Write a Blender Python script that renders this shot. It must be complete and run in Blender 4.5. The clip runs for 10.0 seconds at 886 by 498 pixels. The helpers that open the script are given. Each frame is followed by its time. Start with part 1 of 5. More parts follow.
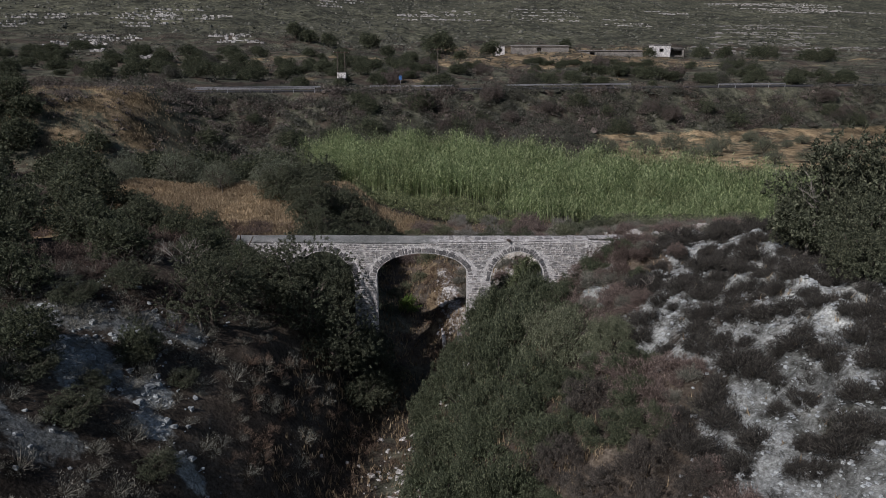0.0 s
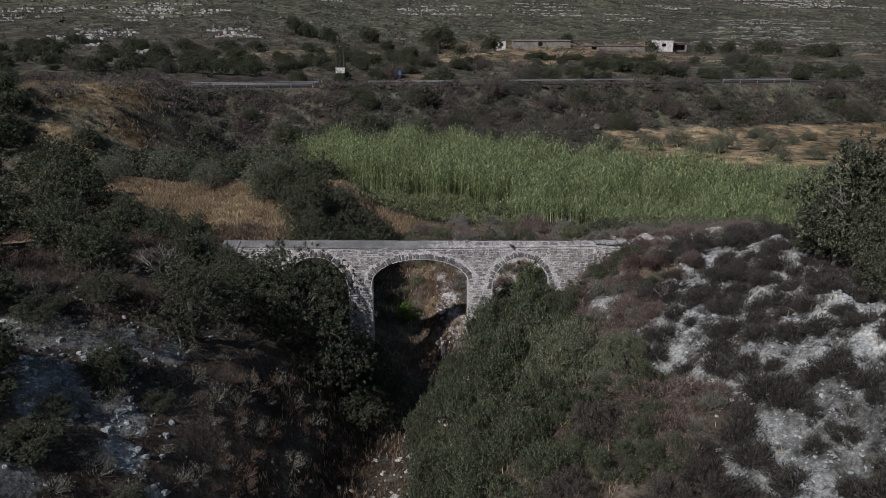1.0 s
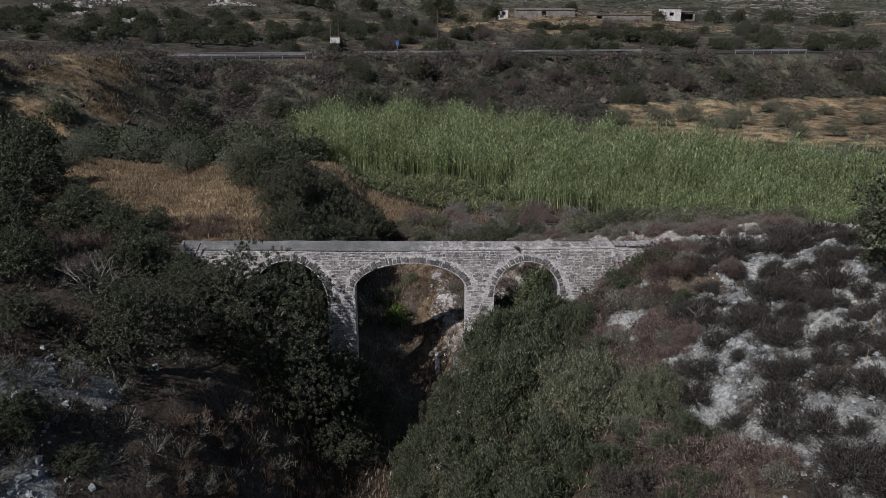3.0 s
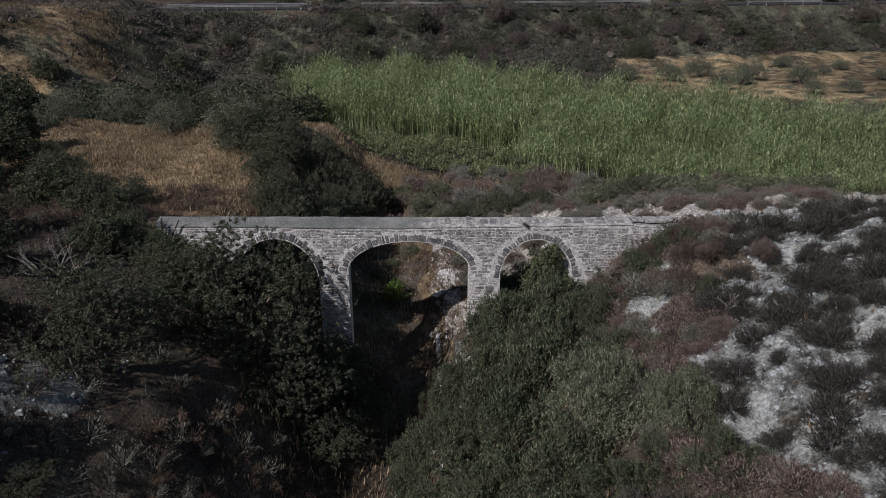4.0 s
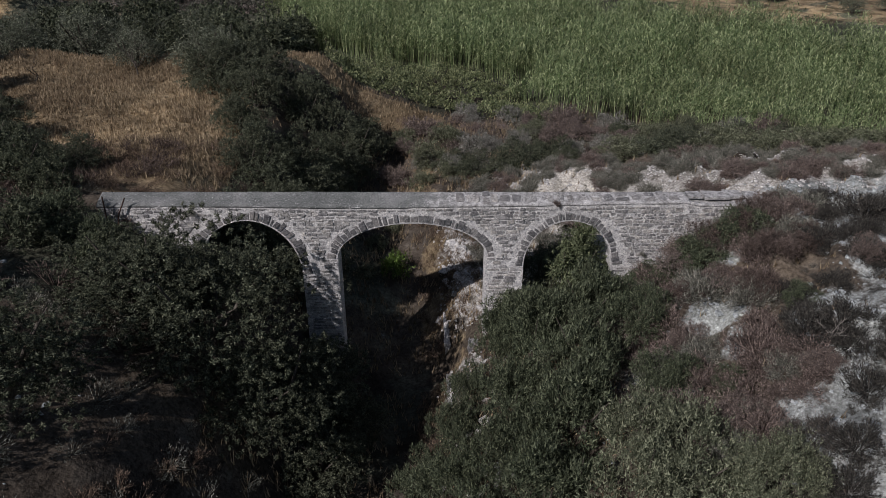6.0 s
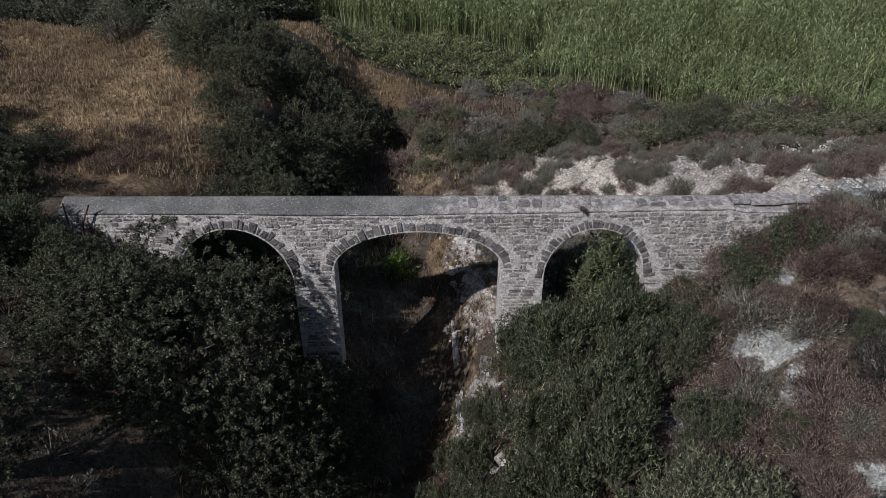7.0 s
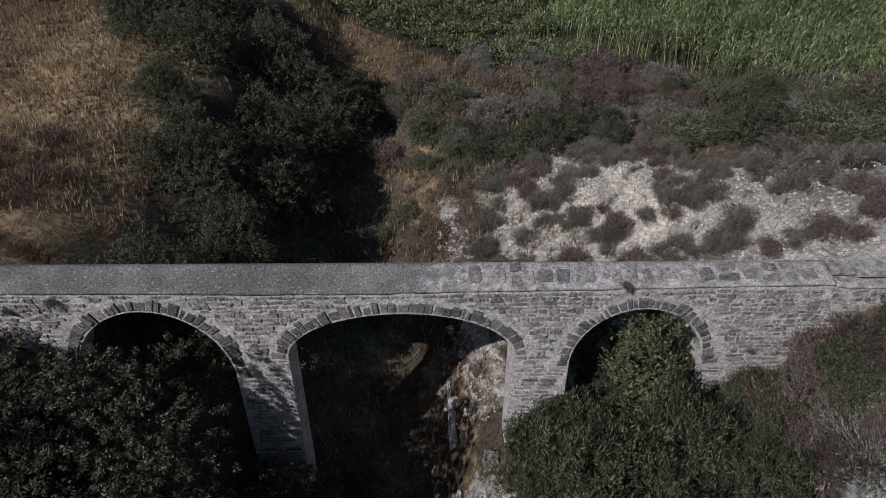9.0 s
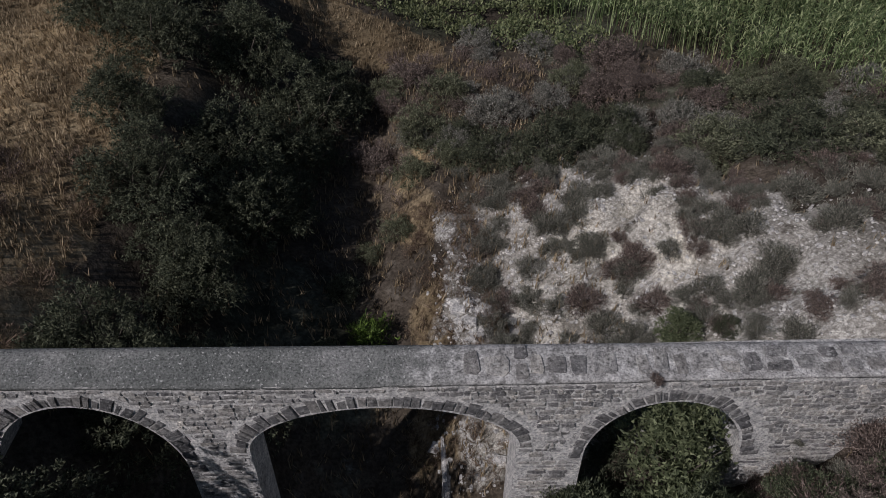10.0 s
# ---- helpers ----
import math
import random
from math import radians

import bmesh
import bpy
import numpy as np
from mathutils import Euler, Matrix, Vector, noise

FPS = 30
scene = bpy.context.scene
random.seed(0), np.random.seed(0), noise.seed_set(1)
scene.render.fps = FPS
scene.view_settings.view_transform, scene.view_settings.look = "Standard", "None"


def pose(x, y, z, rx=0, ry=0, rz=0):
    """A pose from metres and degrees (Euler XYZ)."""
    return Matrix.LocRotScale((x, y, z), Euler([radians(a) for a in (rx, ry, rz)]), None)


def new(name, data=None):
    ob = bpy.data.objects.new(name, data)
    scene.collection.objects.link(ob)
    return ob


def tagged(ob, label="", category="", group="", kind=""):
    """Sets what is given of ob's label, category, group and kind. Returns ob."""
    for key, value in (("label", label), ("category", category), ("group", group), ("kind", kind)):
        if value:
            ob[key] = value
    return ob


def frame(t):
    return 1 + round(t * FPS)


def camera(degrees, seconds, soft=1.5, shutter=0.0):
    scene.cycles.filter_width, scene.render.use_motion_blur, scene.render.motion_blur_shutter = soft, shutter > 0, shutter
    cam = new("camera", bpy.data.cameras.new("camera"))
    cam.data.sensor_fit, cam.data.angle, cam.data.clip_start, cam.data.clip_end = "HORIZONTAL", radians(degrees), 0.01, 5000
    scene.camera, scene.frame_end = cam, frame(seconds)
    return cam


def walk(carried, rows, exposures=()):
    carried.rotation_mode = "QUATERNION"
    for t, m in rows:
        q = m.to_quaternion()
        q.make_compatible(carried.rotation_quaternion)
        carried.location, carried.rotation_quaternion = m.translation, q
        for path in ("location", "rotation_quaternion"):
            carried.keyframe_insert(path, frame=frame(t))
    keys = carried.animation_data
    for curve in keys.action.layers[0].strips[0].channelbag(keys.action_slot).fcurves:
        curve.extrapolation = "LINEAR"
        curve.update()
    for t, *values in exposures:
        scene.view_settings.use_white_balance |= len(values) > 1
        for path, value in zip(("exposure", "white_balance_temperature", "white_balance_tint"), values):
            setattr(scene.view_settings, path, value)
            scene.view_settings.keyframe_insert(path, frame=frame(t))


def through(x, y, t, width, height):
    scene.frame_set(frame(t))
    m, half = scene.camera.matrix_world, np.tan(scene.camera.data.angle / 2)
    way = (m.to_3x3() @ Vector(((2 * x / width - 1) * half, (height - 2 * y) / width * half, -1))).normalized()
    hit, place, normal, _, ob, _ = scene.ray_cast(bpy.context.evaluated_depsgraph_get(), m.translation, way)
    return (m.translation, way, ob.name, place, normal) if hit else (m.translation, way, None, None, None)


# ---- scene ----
cam = camera(64.6, 10.0, soft=0.85)
EXPOSURE, SUN, SKY = -0.29, 4.1, 0.052
METRES, EYE, TILT, LEAN, TURN = 30.0, 20.7, -14.9, 0.0, -1.7
ROWS = [
    (0.0, 0.0, 0.0, 0.0, -0.0, 0.0, -0.0),
    (0.5, 0.0007, 0.0351, 0.0087, 0.02, -0.19, -0.01),
    (1.0, 0.0023, 0.074, 0.0189, 0.04, -0.39, -0.04),
    (1.5, 0.0057, 0.1149, 0.0284, 0.05, -0.57, -0.05),
    (2.0, 0.011, 0.1579, 0.0391, 0.09, -0.77, -0.06),
    (2.5, 0.013, 0.2017, 0.0509, 0.11, -1.36, -0.1),
    (4.0, 0.011, 0.3394, 0.0898, 0.15, -6.38, -0.14),
    (4.5, 0.0087, 0.3863, 0.1009, 0.16, -8.06, -0.15),
    (5.0, 0.0054, 0.4348, 0.1159, 0.16, -9.76, -0.16),
    (5.5, 0.0026, 0.4839, 0.1295, 0.16, -11.43, -0.17),
    (7.0, -0.0124, 0.6373, 0.1668, 0.17, -16.06, -0.18),
    (7.5, -0.0147, 0.6899, 0.18, 0.19, -17.14, -0.18),
    (8.0, -0.0138, 0.7434, 0.1945, 0.2, -18.37, -0.21),
    (8.5, -0.0098, 0.7973, 0.2082, 0.23, -19.96, -0.2),
    (9.0, -0.0062, 0.8518, 0.2217, 0.26, -21.63, -0.22),
    (9.5, -0.0036, 0.908, 0.2374, 0.26, -23.32, -0.25),
    (10.0, -0.0012, 0.9644, 0.2557, 0.29, -25.05, -0.29),
]
walk(cam, [(t, pose(0, 0, EYE, TILT, LEAN, TURN) @ pose(METRES * x, METRES * y, METRES * z, 90 + pitch, roll, yaw)) for t, x, y, z, yaw, pitch, roll in ROWS],
     exposures=[(t, EXPOSURE + e, 6300, 15) for t, e in ((0.0, 0.0), (7.5, 0.0), (9.0, -0.16), (10.0, -0.38))])

# ---- light: a clear late-morning sun from behind the left shoulder ----
SUN_WAY = Vector((0.92, 0.86, -1.0)).normalized()
world = bpy.data.worlds.new("sky")
scene.world = world
world.use_nodes = True
wn = world.node_tree
sky = wn.nodes.new("ShaderNodeTexSky")
sky.sky_type = "NISHITA"
sky.sun_disc = False
sky.sun_elevation = math.asin(-SUN_WAY.z)
sky.sun_rotation = math.atan2(-SUN_WAY.x, -SUN_WAY.y)
wn.nodes["Background"].inputs["Strength"].default_value = SKY
wn.links.new(sky.outputs["Color"], wn.nodes["Background"].inputs["Color"])
sun_data = bpy.data.lights.new("sun", "SUN")
sun_data.energy, sun_data.angle, sun_data.color = SUN, radians(0.53), (1.0, 0.964, 0.968)
sun = new("sun", sun_data)
sun.rotation_euler = SUN_WAY.to_track_quat("-Z", "Y").to_euler()


# ---- materials ----
def shader(name, rough=0.9, spec=0.2):
    m = bpy.data.materials.new(name)
    m.use_nodes = True
    b = m.node_tree.nodes["Principled BSDF"]
    b.inputs["Roughness"].default_value = rough
    b.inputs["Specular IOR Level"].default_value = spec
    return m, m.node_tree, b


def noise_node(nt, scale, detail=4.0, rough=0.6, space="Object"):
    co = nt.nodes.new("ShaderNodeTexCoord")
    n = nt.nodes.new("ShaderNodeTexNoise")
    n.inputs["Scale"].default_value, n.inputs["Detail"].default_value, n.inputs["Roughness"].default_value = scale, detail, rough
    nt.links.new(co.outputs[space], n.inputs["Vector"])
    return n


def ramp_node(nt, source, stops):
    r = nt.nodes.new("ShaderNodeValToRGB")
    while len(r.color_ramp.elements) < len(stops):
        r.color_ramp.elements.new(0.5)
    for e, (at, c) in zip(r.color_ramp.elements, stops):
        e.position, e.color = at, (*c, 1)
    nt.links.new(source, r.inputs["Fac"])
    return r


def mix_node(nt, fac, a, b, mode="MIX"):
    m = nt.nodes.new("ShaderNodeMix")
    m.data_type, m.blend_type = "RGBA", mode
    for sock, v in ((m.inputs["Factor"], fac), (m.inputs["A"], a), (m.inputs["B"], b)):
        if isinstance(v, bpy.types.NodeSocket):
            nt.links.new(v, sock)
        elif isinstance(v, tuple):
            sock.default_value = (*v, 1)
        else:
            sock.default_value = v
    return m.outputs["Result"]


def bump_node(nt, b, source, strength, distance):
    n = nt.nodes.new("ShaderNodeBump")
    n.inputs["Strength"].default_value, n.inputs["Distance"].default_value = strength, distance
    nt.links.new(source, n.inputs["Height"])
    nt.links.new(n.outputs["Normal"], b.inputs["Normal"])


def foliage(name, dark, mid, light, rough=0.55, through=0.25, patch=0.25):
    """Leaves: each one its own tone, drifting from patch to patch, with light coming through."""
    m, nt, b = shader(name, rough, 0.3)
    geo = nt.nodes.new("ShaderNodeNewGeometry")
    dark, light = tuple(0.75 * q for q in dark), tuple(1.28 * q for q in light)
    col = ramp_node(nt, geo.outputs["Random Per Island"], [(0.0, dark), (0.55, mid), (1.0, light)])
    n = noise_node(nt, patch, 3.0)
    shade = ramp_node(nt, n.outputs["Fac"], [(0.3, (0.72, 0.67, 0.67)), (0.7, (1.2, 1.19, 1.22))])
    c = mix_node(nt, 1.0, col.outputs["Color"], shade.outputs["Color"], "MULTIPLY")
    nt.links.new(c, b.inputs["Base Color"])
    tr = nt.nodes.new("ShaderNodeBsdfTranslucent")
    nt.links.new(c, tr.inputs["Color"])
    mx = nt.nodes.new("ShaderNodeMixShader")
    mx.inputs["Fac"].default_value = through
    nt.links.new(b.outputs["BSDF"], mx.inputs[1])
    nt.links.new(tr.outputs["BSDF"], mx.inputs[2])
    nt.links.new(mx.outputs["Shader"], nt.nodes["Material Output"].inputs["Surface"])
    return m


def mottled(name, stops, scale, fine, rough=0.9, bump=0.5, dist=0.02, vary=False, flecks=0.0):
    """A mineral or bark surface with broad stains, fine grain and, if wanted, pale lichen flecks and dark pits."""
    m, nt, b = shader(name, rough)
    n1, n2, n3 = noise_node(nt, scale, 5.0, 0.65), noise_node(nt, fine, 6.0, 0.75), noise_node(nt, fine * 0.3, 4.0, 0.6)
    col = ramp_node(nt, n1.outputs["Fac"], stops).outputs["Color"]
    grain = ramp_node(nt, n2.outputs["Fac"], [(0.34, (0.3, 0.3, 0.3)), (0.5, (0.95, 0.95, 0.95)), (0.66, (1.45, 1.44, 1.41))]).outputs["Color"]
    blotch = ramp_node(nt, n3.outputs["Fac"], [(0.35, (0.72, 0.72, 0.73)), (0.65, (1.15, 1.14, 1.12))]).outputs["Color"]
    col = mix_node(nt, 1.0, mix_node(nt, 1.0, col, grain, "MULTIPLY"), blotch, "MULTIPLY")
    if vary:
        oi = nt.nodes.new("ShaderNodeObjectInfo")
        geo = nt.nodes.new("ShaderNodeNewGeometry")
        add = nt.nodes.new("ShaderNodeMath")
        add.operation = "ADD"
        nt.links.new(oi.outputs["Random"], add.inputs[0])
        nt.links.new(geo.outputs["Random Per Island"], add.inputs[1])
        frac = nt.nodes.new("ShaderNodeMath")
        frac.operation = "FRACT"
        nt.links.new(add.outputs[0], frac.inputs[0])
        tone = ramp_node(nt, frac.outputs[0], [(0.0, (0.5, 0.5, 0.52)), (0.4, (0.85, 0.85, 0.85)), (0.75, (1.05, 1.03, 1.0)), (1.0, (1.3, 1.26, 1.2))]).outputs["Color"]
        col = mix_node(nt, 1.0, col, tone, "MULTIPLY")
    if flecks:
        n4 = noise_node(nt, 17.0, 3.0, 0.5)
        pale = ramp_node(nt, n4.outputs["Fac"], [(0.58, (0, 0, 0)), (0.64, (flecks,) * 3)])
        col = mix_node(nt, pale.outputs["Color"], col, (0.62, 0.61, 0.57))
        n5 = noise_node(nt, 13.0, 5.0, 0.65)
        pit = ramp_node(nt, n5.outputs["Fac"], [(0.34, (flecks,) * 3), (0.4, (0, 0, 0))])
        col = mix_node(nt, pit.outputs["Color"], col, (0.07, 0.068, 0.06))
    nt.links.new(col, b.inputs["Base Color"])
    bump_node(nt, b, n2.outputs["Fac"], bump, dist)
    return m


LEAF_DARK = foliage("carob leaf", (0.036, 0.047, 0.026), (0.078, 0.094, 0.052), (0.145, 0.16, 0.095), rough=0.7)
LEAF_CAROB = foliage("dark carob leaf", (0.03, 0.038, 0.022), (0.08, 0.094, 0.055), (0.175, 0.19, 0.12), rough=0.7)
LEAF_OLIVE = foliage("olive leaf", (0.065, 0.075, 0.048), (0.135, 0.152, 0.1), (0.235, 0.255, 0.175), rough=0.65)
LEAF_MASTIC = foliage("mastic leaf", (0.038, 0.051, 0.028), (0.085, 0.106, 0.058), (0.175, 0.2, 0.118), rough=0.7)
LEAF_PALE = foliage("pale bush leaf", (0.08, 0.096, 0.055), (0.17, 0.192, 0.115), (0.29, 0.315, 0.2), rough=0.7)
LEAF_LIME = foliage("fresh green leaf", (0.06, 0.11, 0.02), (0.1, 0.17, 0.03), (0.16, 0.24, 0.05))
LEAF_REED = foliage("reed leaf", (0.075, 0.118, 0.044), (0.2, 0.272, 0.112), (0.45, 0.5, 0.26), through=0.35, patch=0.16)
SCRUB_BROWN = foliage("brown far scrub", (0.06, 0.05, 0.042), (0.115, 0.098, 0.08), (0.19, 0.165, 0.135), through=0.1, patch=0.08)
LEAF_BRAMBLE = foliage("bramble leaf", (0.08, 0.105, 0.045), (0.16, 0.19, 0.085), (0.26, 0.285, 0.14))
TWIG_BROWN = foliage("dry brown twig", (0.078, 0.06, 0.049), (0.175, 0.138, 0.113), (0.32, 0.262, 0.22), rough=0.85, through=0.15)
TWIG_GREY = foliage("grey-green twig", (0.085, 0.088, 0.068), (0.185, 0.188, 0.146), (0.33, 0.33, 0.265), rough=0.85, through=0.15)
LEAF_THICKET = foliage("thicket leaf", (0.045, 0.056, 0.034), (0.092, 0.106, 0.062), (0.155, 0.17, 0.105), rough=0.7, through=0.3)
HEATH_GREY = foliage("grey heath", (0.1, 0.104, 0.082), (0.23, 0.232, 0.19), (0.4, 0.395, 0.33), rough=0.85, through=0.2)
HEATH_BROWN = foliage("brown heath", (0.085, 0.067, 0.055), (0.18, 0.146, 0.12), (0.32, 0.265, 0.222), rough=0.85, through=0.2)
LEAF_BELT = foliage("olive-green heath", (0.07, 0.08, 0.045), (0.15, 0.165, 0.095), (0.27, 0.29, 0.18), rough=0.75, through=0.25)
# grey-brown heath, darkened in its colour to stand for shaded sides of bushes
HEATH_SHADED = foliage("shade-toned heath", (0.04, 0.037, 0.03), (0.088, 0.08, 0.064), (0.165, 0.15, 0.122), rough=0.85, through=0.2)
HEATH_RUST = foliage("dark rust heath", (0.05, 0.038, 0.031), (0.105, 0.08, 0.064), (0.19, 0.15, 0.12), rough=0.85, through=0.2)
HEATH_DARK = foliage("dark heath", (0.026, 0.025, 0.02), (0.054, 0.052, 0.042), (0.106, 0.1, 0.083), rough=0.85, through=0.1)
LEAF_ARCH = foliage("broad arch leaf", (0.07, 0.09, 0.042), (0.14, 0.17, 0.085), (0.22, 0.25, 0.135), rough=0.65, through=0.3)
TWIG_RUST = foliage("rust-brown twig", (0.085, 0.06, 0.04), (0.17, 0.125, 0.085), (0.28, 0.21, 0.15), rough=0.85, through=0.2)
STRAW = foliage("dry grass", (0.16, 0.12, 0.07), (0.3, 0.235, 0.14), (0.44, 0.36, 0.225), rough=0.8, through=0.25)
SCRUB = foliage("far scrub", (0.045, 0.05, 0.036), (0.085, 0.09, 0.066), (0.15, 0.15, 0.115), through=0.15, patch=0.08)
BARK = mottled("grey bark", [(0.3, (0.06, 0.05, 0.04)), (0.7, (0.16, 0.14, 0.115))], 3.0, 25.0)
DEADWOOD = mottled("pale dead wood", [(0.3, (0.2, 0.18, 0.155)), (0.7, (0.4, 0.37, 0.33))], 3.0, 25.0)
STONE = mottled("grey limestone", [(0.25, (0.185, 0.18, 0.17)), (0.5, (0.38, 0.37, 0.35)), (0.75, (0.6, 0.585, 0.555))], 1.7, 15.0, bump=1.0, dist=0.04, vary=True, flecks=0.5)
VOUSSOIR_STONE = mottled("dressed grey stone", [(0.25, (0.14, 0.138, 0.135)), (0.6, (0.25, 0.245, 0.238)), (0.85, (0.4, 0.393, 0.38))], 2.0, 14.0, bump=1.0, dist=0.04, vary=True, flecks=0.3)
MORTAR = mottled("pale lime mortar", [(0.2, (0.42, 0.406, 0.38)), (0.5, (0.7, 0.68, 0.645)), (0.8, (0.86, 0.845, 0.81))], 1.6, 19.0, bump=1.0, dist=0.05, flecks=0.6)
CHALK = mottled("white chalk stone", [(0.25, (0.4, 0.386, 0.355)), (0.7, (0.68, 0.66, 0.62))], 0.8, 12.0)
MARL = mottled("grey marl stone", [(0.25, (0.25, 0.268, 0.262)), (0.7, (0.48, 0.515, 0.505))], 0.8, 12.0)
TERRACE = mottled("terrace stone", [(0.3, (0.17, 0.162, 0.148)), (0.7, (0.36, 0.348, 0.32))], 0.1, 1.5)
ROCK = mottled("hill limestone", [(0.3, (0.28, 0.27, 0.25)), (0.7, (0.54, 0.525, 0.49))], 0.1, 1.5)
ASPHALT = mottled("asphalt", [(0.3, (0.045, 0.045, 0.045)), (0.7, (0.075, 0.073, 0.07))], 0.5, 8.0)
STEEL = mottled("galvanised steel", [(0.3, (0.26, 0.265, 0.27)), (0.7, (0.38, 0.38, 0.385))], 1.0, 12.0, rough=0.5)
WHITEWASH = mottled("dusty white paint", [(0.3, (0.55, 0.53, 0.5)), (0.7, (0.76, 0.75, 0.72))], 0.4, 3.0)
RUST = mottled("rusty iron", [(0.3, (0.05, 0.035, 0.03)), (0.7, (0.12, 0.075, 0.055))], 4.0, 30.0)
TIN = mottled("pale roof sheet", [(0.3, (0.17, 0.158, 0.14)), (0.7, (0.32, 0.3, 0.27))], 0.5, 4.0)
BLUE = mottled("blue paint", [(0.3, (0.05, 0.13, 0.3)), (0.7, (0.09, 0.2, 0.42))], 1.0, 8.0)
DARK_OPENING = mottled("dark interior wall", [(0.3, (0.03, 0.03, 0.03)), (0.7, (0.06, 0.055, 0.05))], 1.0, 8.0)


def ground_material():
    """Earth, dry grass, chalk rubble and green undergrowth, blended by where each of them lies."""
    m, nt, b = shader("ground", 0.95, 0.1)
    at = nt.nodes.new("ShaderNodeAttribute")
    at.attribute_name = "cover"
    sep = nt.nodes.new("ShaderNodeSeparateColor")
    nt.links.new(at.outputs["Color"], sep.inputs["Color"])
    big, mid, fine = noise_node(nt, 0.12, 5.0, 0.6), noise_node(nt, 1.1, 6.0, 0.7), noise_node(nt, 9.0, 5.0, 0.7)
    earth = ramp_node(nt, mid.outputs["Fac"], [(0.3, (0.06, 0.05, 0.04)), (0.55, (0.105, 0.088, 0.07)), (0.75, (0.17, 0.15, 0.125))]).outputs["Color"]
    chalk = ramp_node(nt, mid.outputs["Fac"], [(0.28, (0.27, 0.255, 0.228)), (0.5, (0.46, 0.445, 0.41)), (0.7, (0.62, 0.605, 0.565))]).outputs["Color"]
    straw = ramp_node(nt, mid.outputs["Fac"], [(0.3, (0.17, 0.125, 0.075)), (0.5, (0.29, 0.225, 0.14)), (0.75, (0.41, 0.335, 0.22))]).outputs["Color"]
    green = ramp_node(nt, mid.outputs["Fac"], [(0.3, (0.06, 0.064, 0.046)), (0.5, (0.11, 0.114, 0.084)), (0.75, (0.19, 0.188, 0.145))]).outputs["Color"]

    def sharpened(weight, spread):
        a = nt.nodes.new("ShaderNodeMath")
        a.operation = "MULTIPLY_ADD"
        nt.links.new(mid.outputs["Fac"], a.inputs[0])
        a.inputs[1].default_value = spread
        nt.links.new(weight, a.inputs[2])
        r = nt.nodes.new("ShaderNodeMapRange")
        nt.links.new(a.outputs[0], r.inputs["Value"])
        r.inputs["From Min"].default_value, r.inputs["From Max"].default_value = 0.45 + spread * 0.5, 0.6 + spread * 0.5
        return r.outputs["Result"]

    col = mix_node(nt, sharpened(sep.outputs["Blue"], 0.8), earth, green)
    col = mix_node(nt, sharpened(sep.outputs["Green"], 0.8), col, straw)
    cell = nt.nodes.new("ShaderNodeTexVoronoi")
    cell.feature = "DISTANCE_TO_EDGE"
    cell.inputs["Scale"].default_value = 11.0
    warp = noise_node(nt, 2.2, 3.0)
    place = nt.nodes.new("ShaderNodeVectorMath")
    place.operation = "MULTIPLY_ADD"
    nt.links.new(warp.outputs["Color"], place.inputs[0])
    place.inputs[1].default_value = (0.5, 0.5, 0.5)
    nt.links.new(warp.inputs["Vector"].links[0].from_socket, place.inputs[2])
    nt.links.new(place.outputs[0], cell.inputs["Vector"])
    crack = ramp_node(nt, cell.outputs["Distance"], [(0.02, (0.45, 0.45, 0.45)), (0.16, (1.1, 1.1, 1.1))]).outputs["Color"]
    chalk = mix_node(nt, 0.55, chalk, crack, "MULTIPLY")
    col = mix_node(nt, sharpened(sep.outputs["Red"], 1.0), col, chalk)
    marl = ramp_node(nt, mid.outputs["Fac"], [(0.28, (0.135, 0.144, 0.14)), (0.5, (0.31, 0.332, 0.324)), (0.7, (0.5, 0.535, 0.525))]).outputs["Color"]
    marl = mix_node(nt, 0.5, marl, crack, "MULTIPLY")
    col = mix_node(nt, sharpened(at.outputs["Alpha"], 1.0), col, marl)
    grain = ramp_node(nt, fine.outputs["Fac"], [(0.35, (0.45, 0.43, 0.41)), (0.65, (1.3, 1.3, 1.3))]).outputs["Color"]
    tuft = noise_node(nt, 0.42, 3.0, 0.6)
    dots = ramp_node(nt, tuft.outputs["Fac"], [(0.42, (0.45, 0.46, 0.44)), (0.52, (1.0, 1.0, 1.0)), (0.66, (1.3, 1.28, 1.2))]).outputs["Color"]
    col = mix_node(nt, sep.outputs["Blue"], col, mix_node(nt, 1.0, col, dots, "MULTIPLY"))
    stain = ramp_node(nt, big.outputs["Fac"], [(0.38, (0.58, 0.57, 0.55)), (0.5, (0.95, 0.95, 0.95)), (0.62, (1.3, 1.28, 1.22))]).outputs["Color"]
    broad = noise_node(nt, 0.028, 6.0, 0.7)
    sweep = ramp_node(nt, broad.outputs["Fac"], [(0.4, (0.7, 0.7, 0.7)), (0.6, (1.2, 1.18, 1.14))]).outputs["Color"]
    col = mix_node(nt, 1.0, mix_node(nt, 1.0, col, grain, "MULTIPLY"), mix_node(nt, 1.0, stain, sweep, "MULTIPLY"), "MULTIPLY")
    nt.links.new(col, b.inputs["Base Color"])
    bump_node(nt, b, mid.outputs["Fac"], 0.7, 0.25)
    return m


GROUND = ground_material()


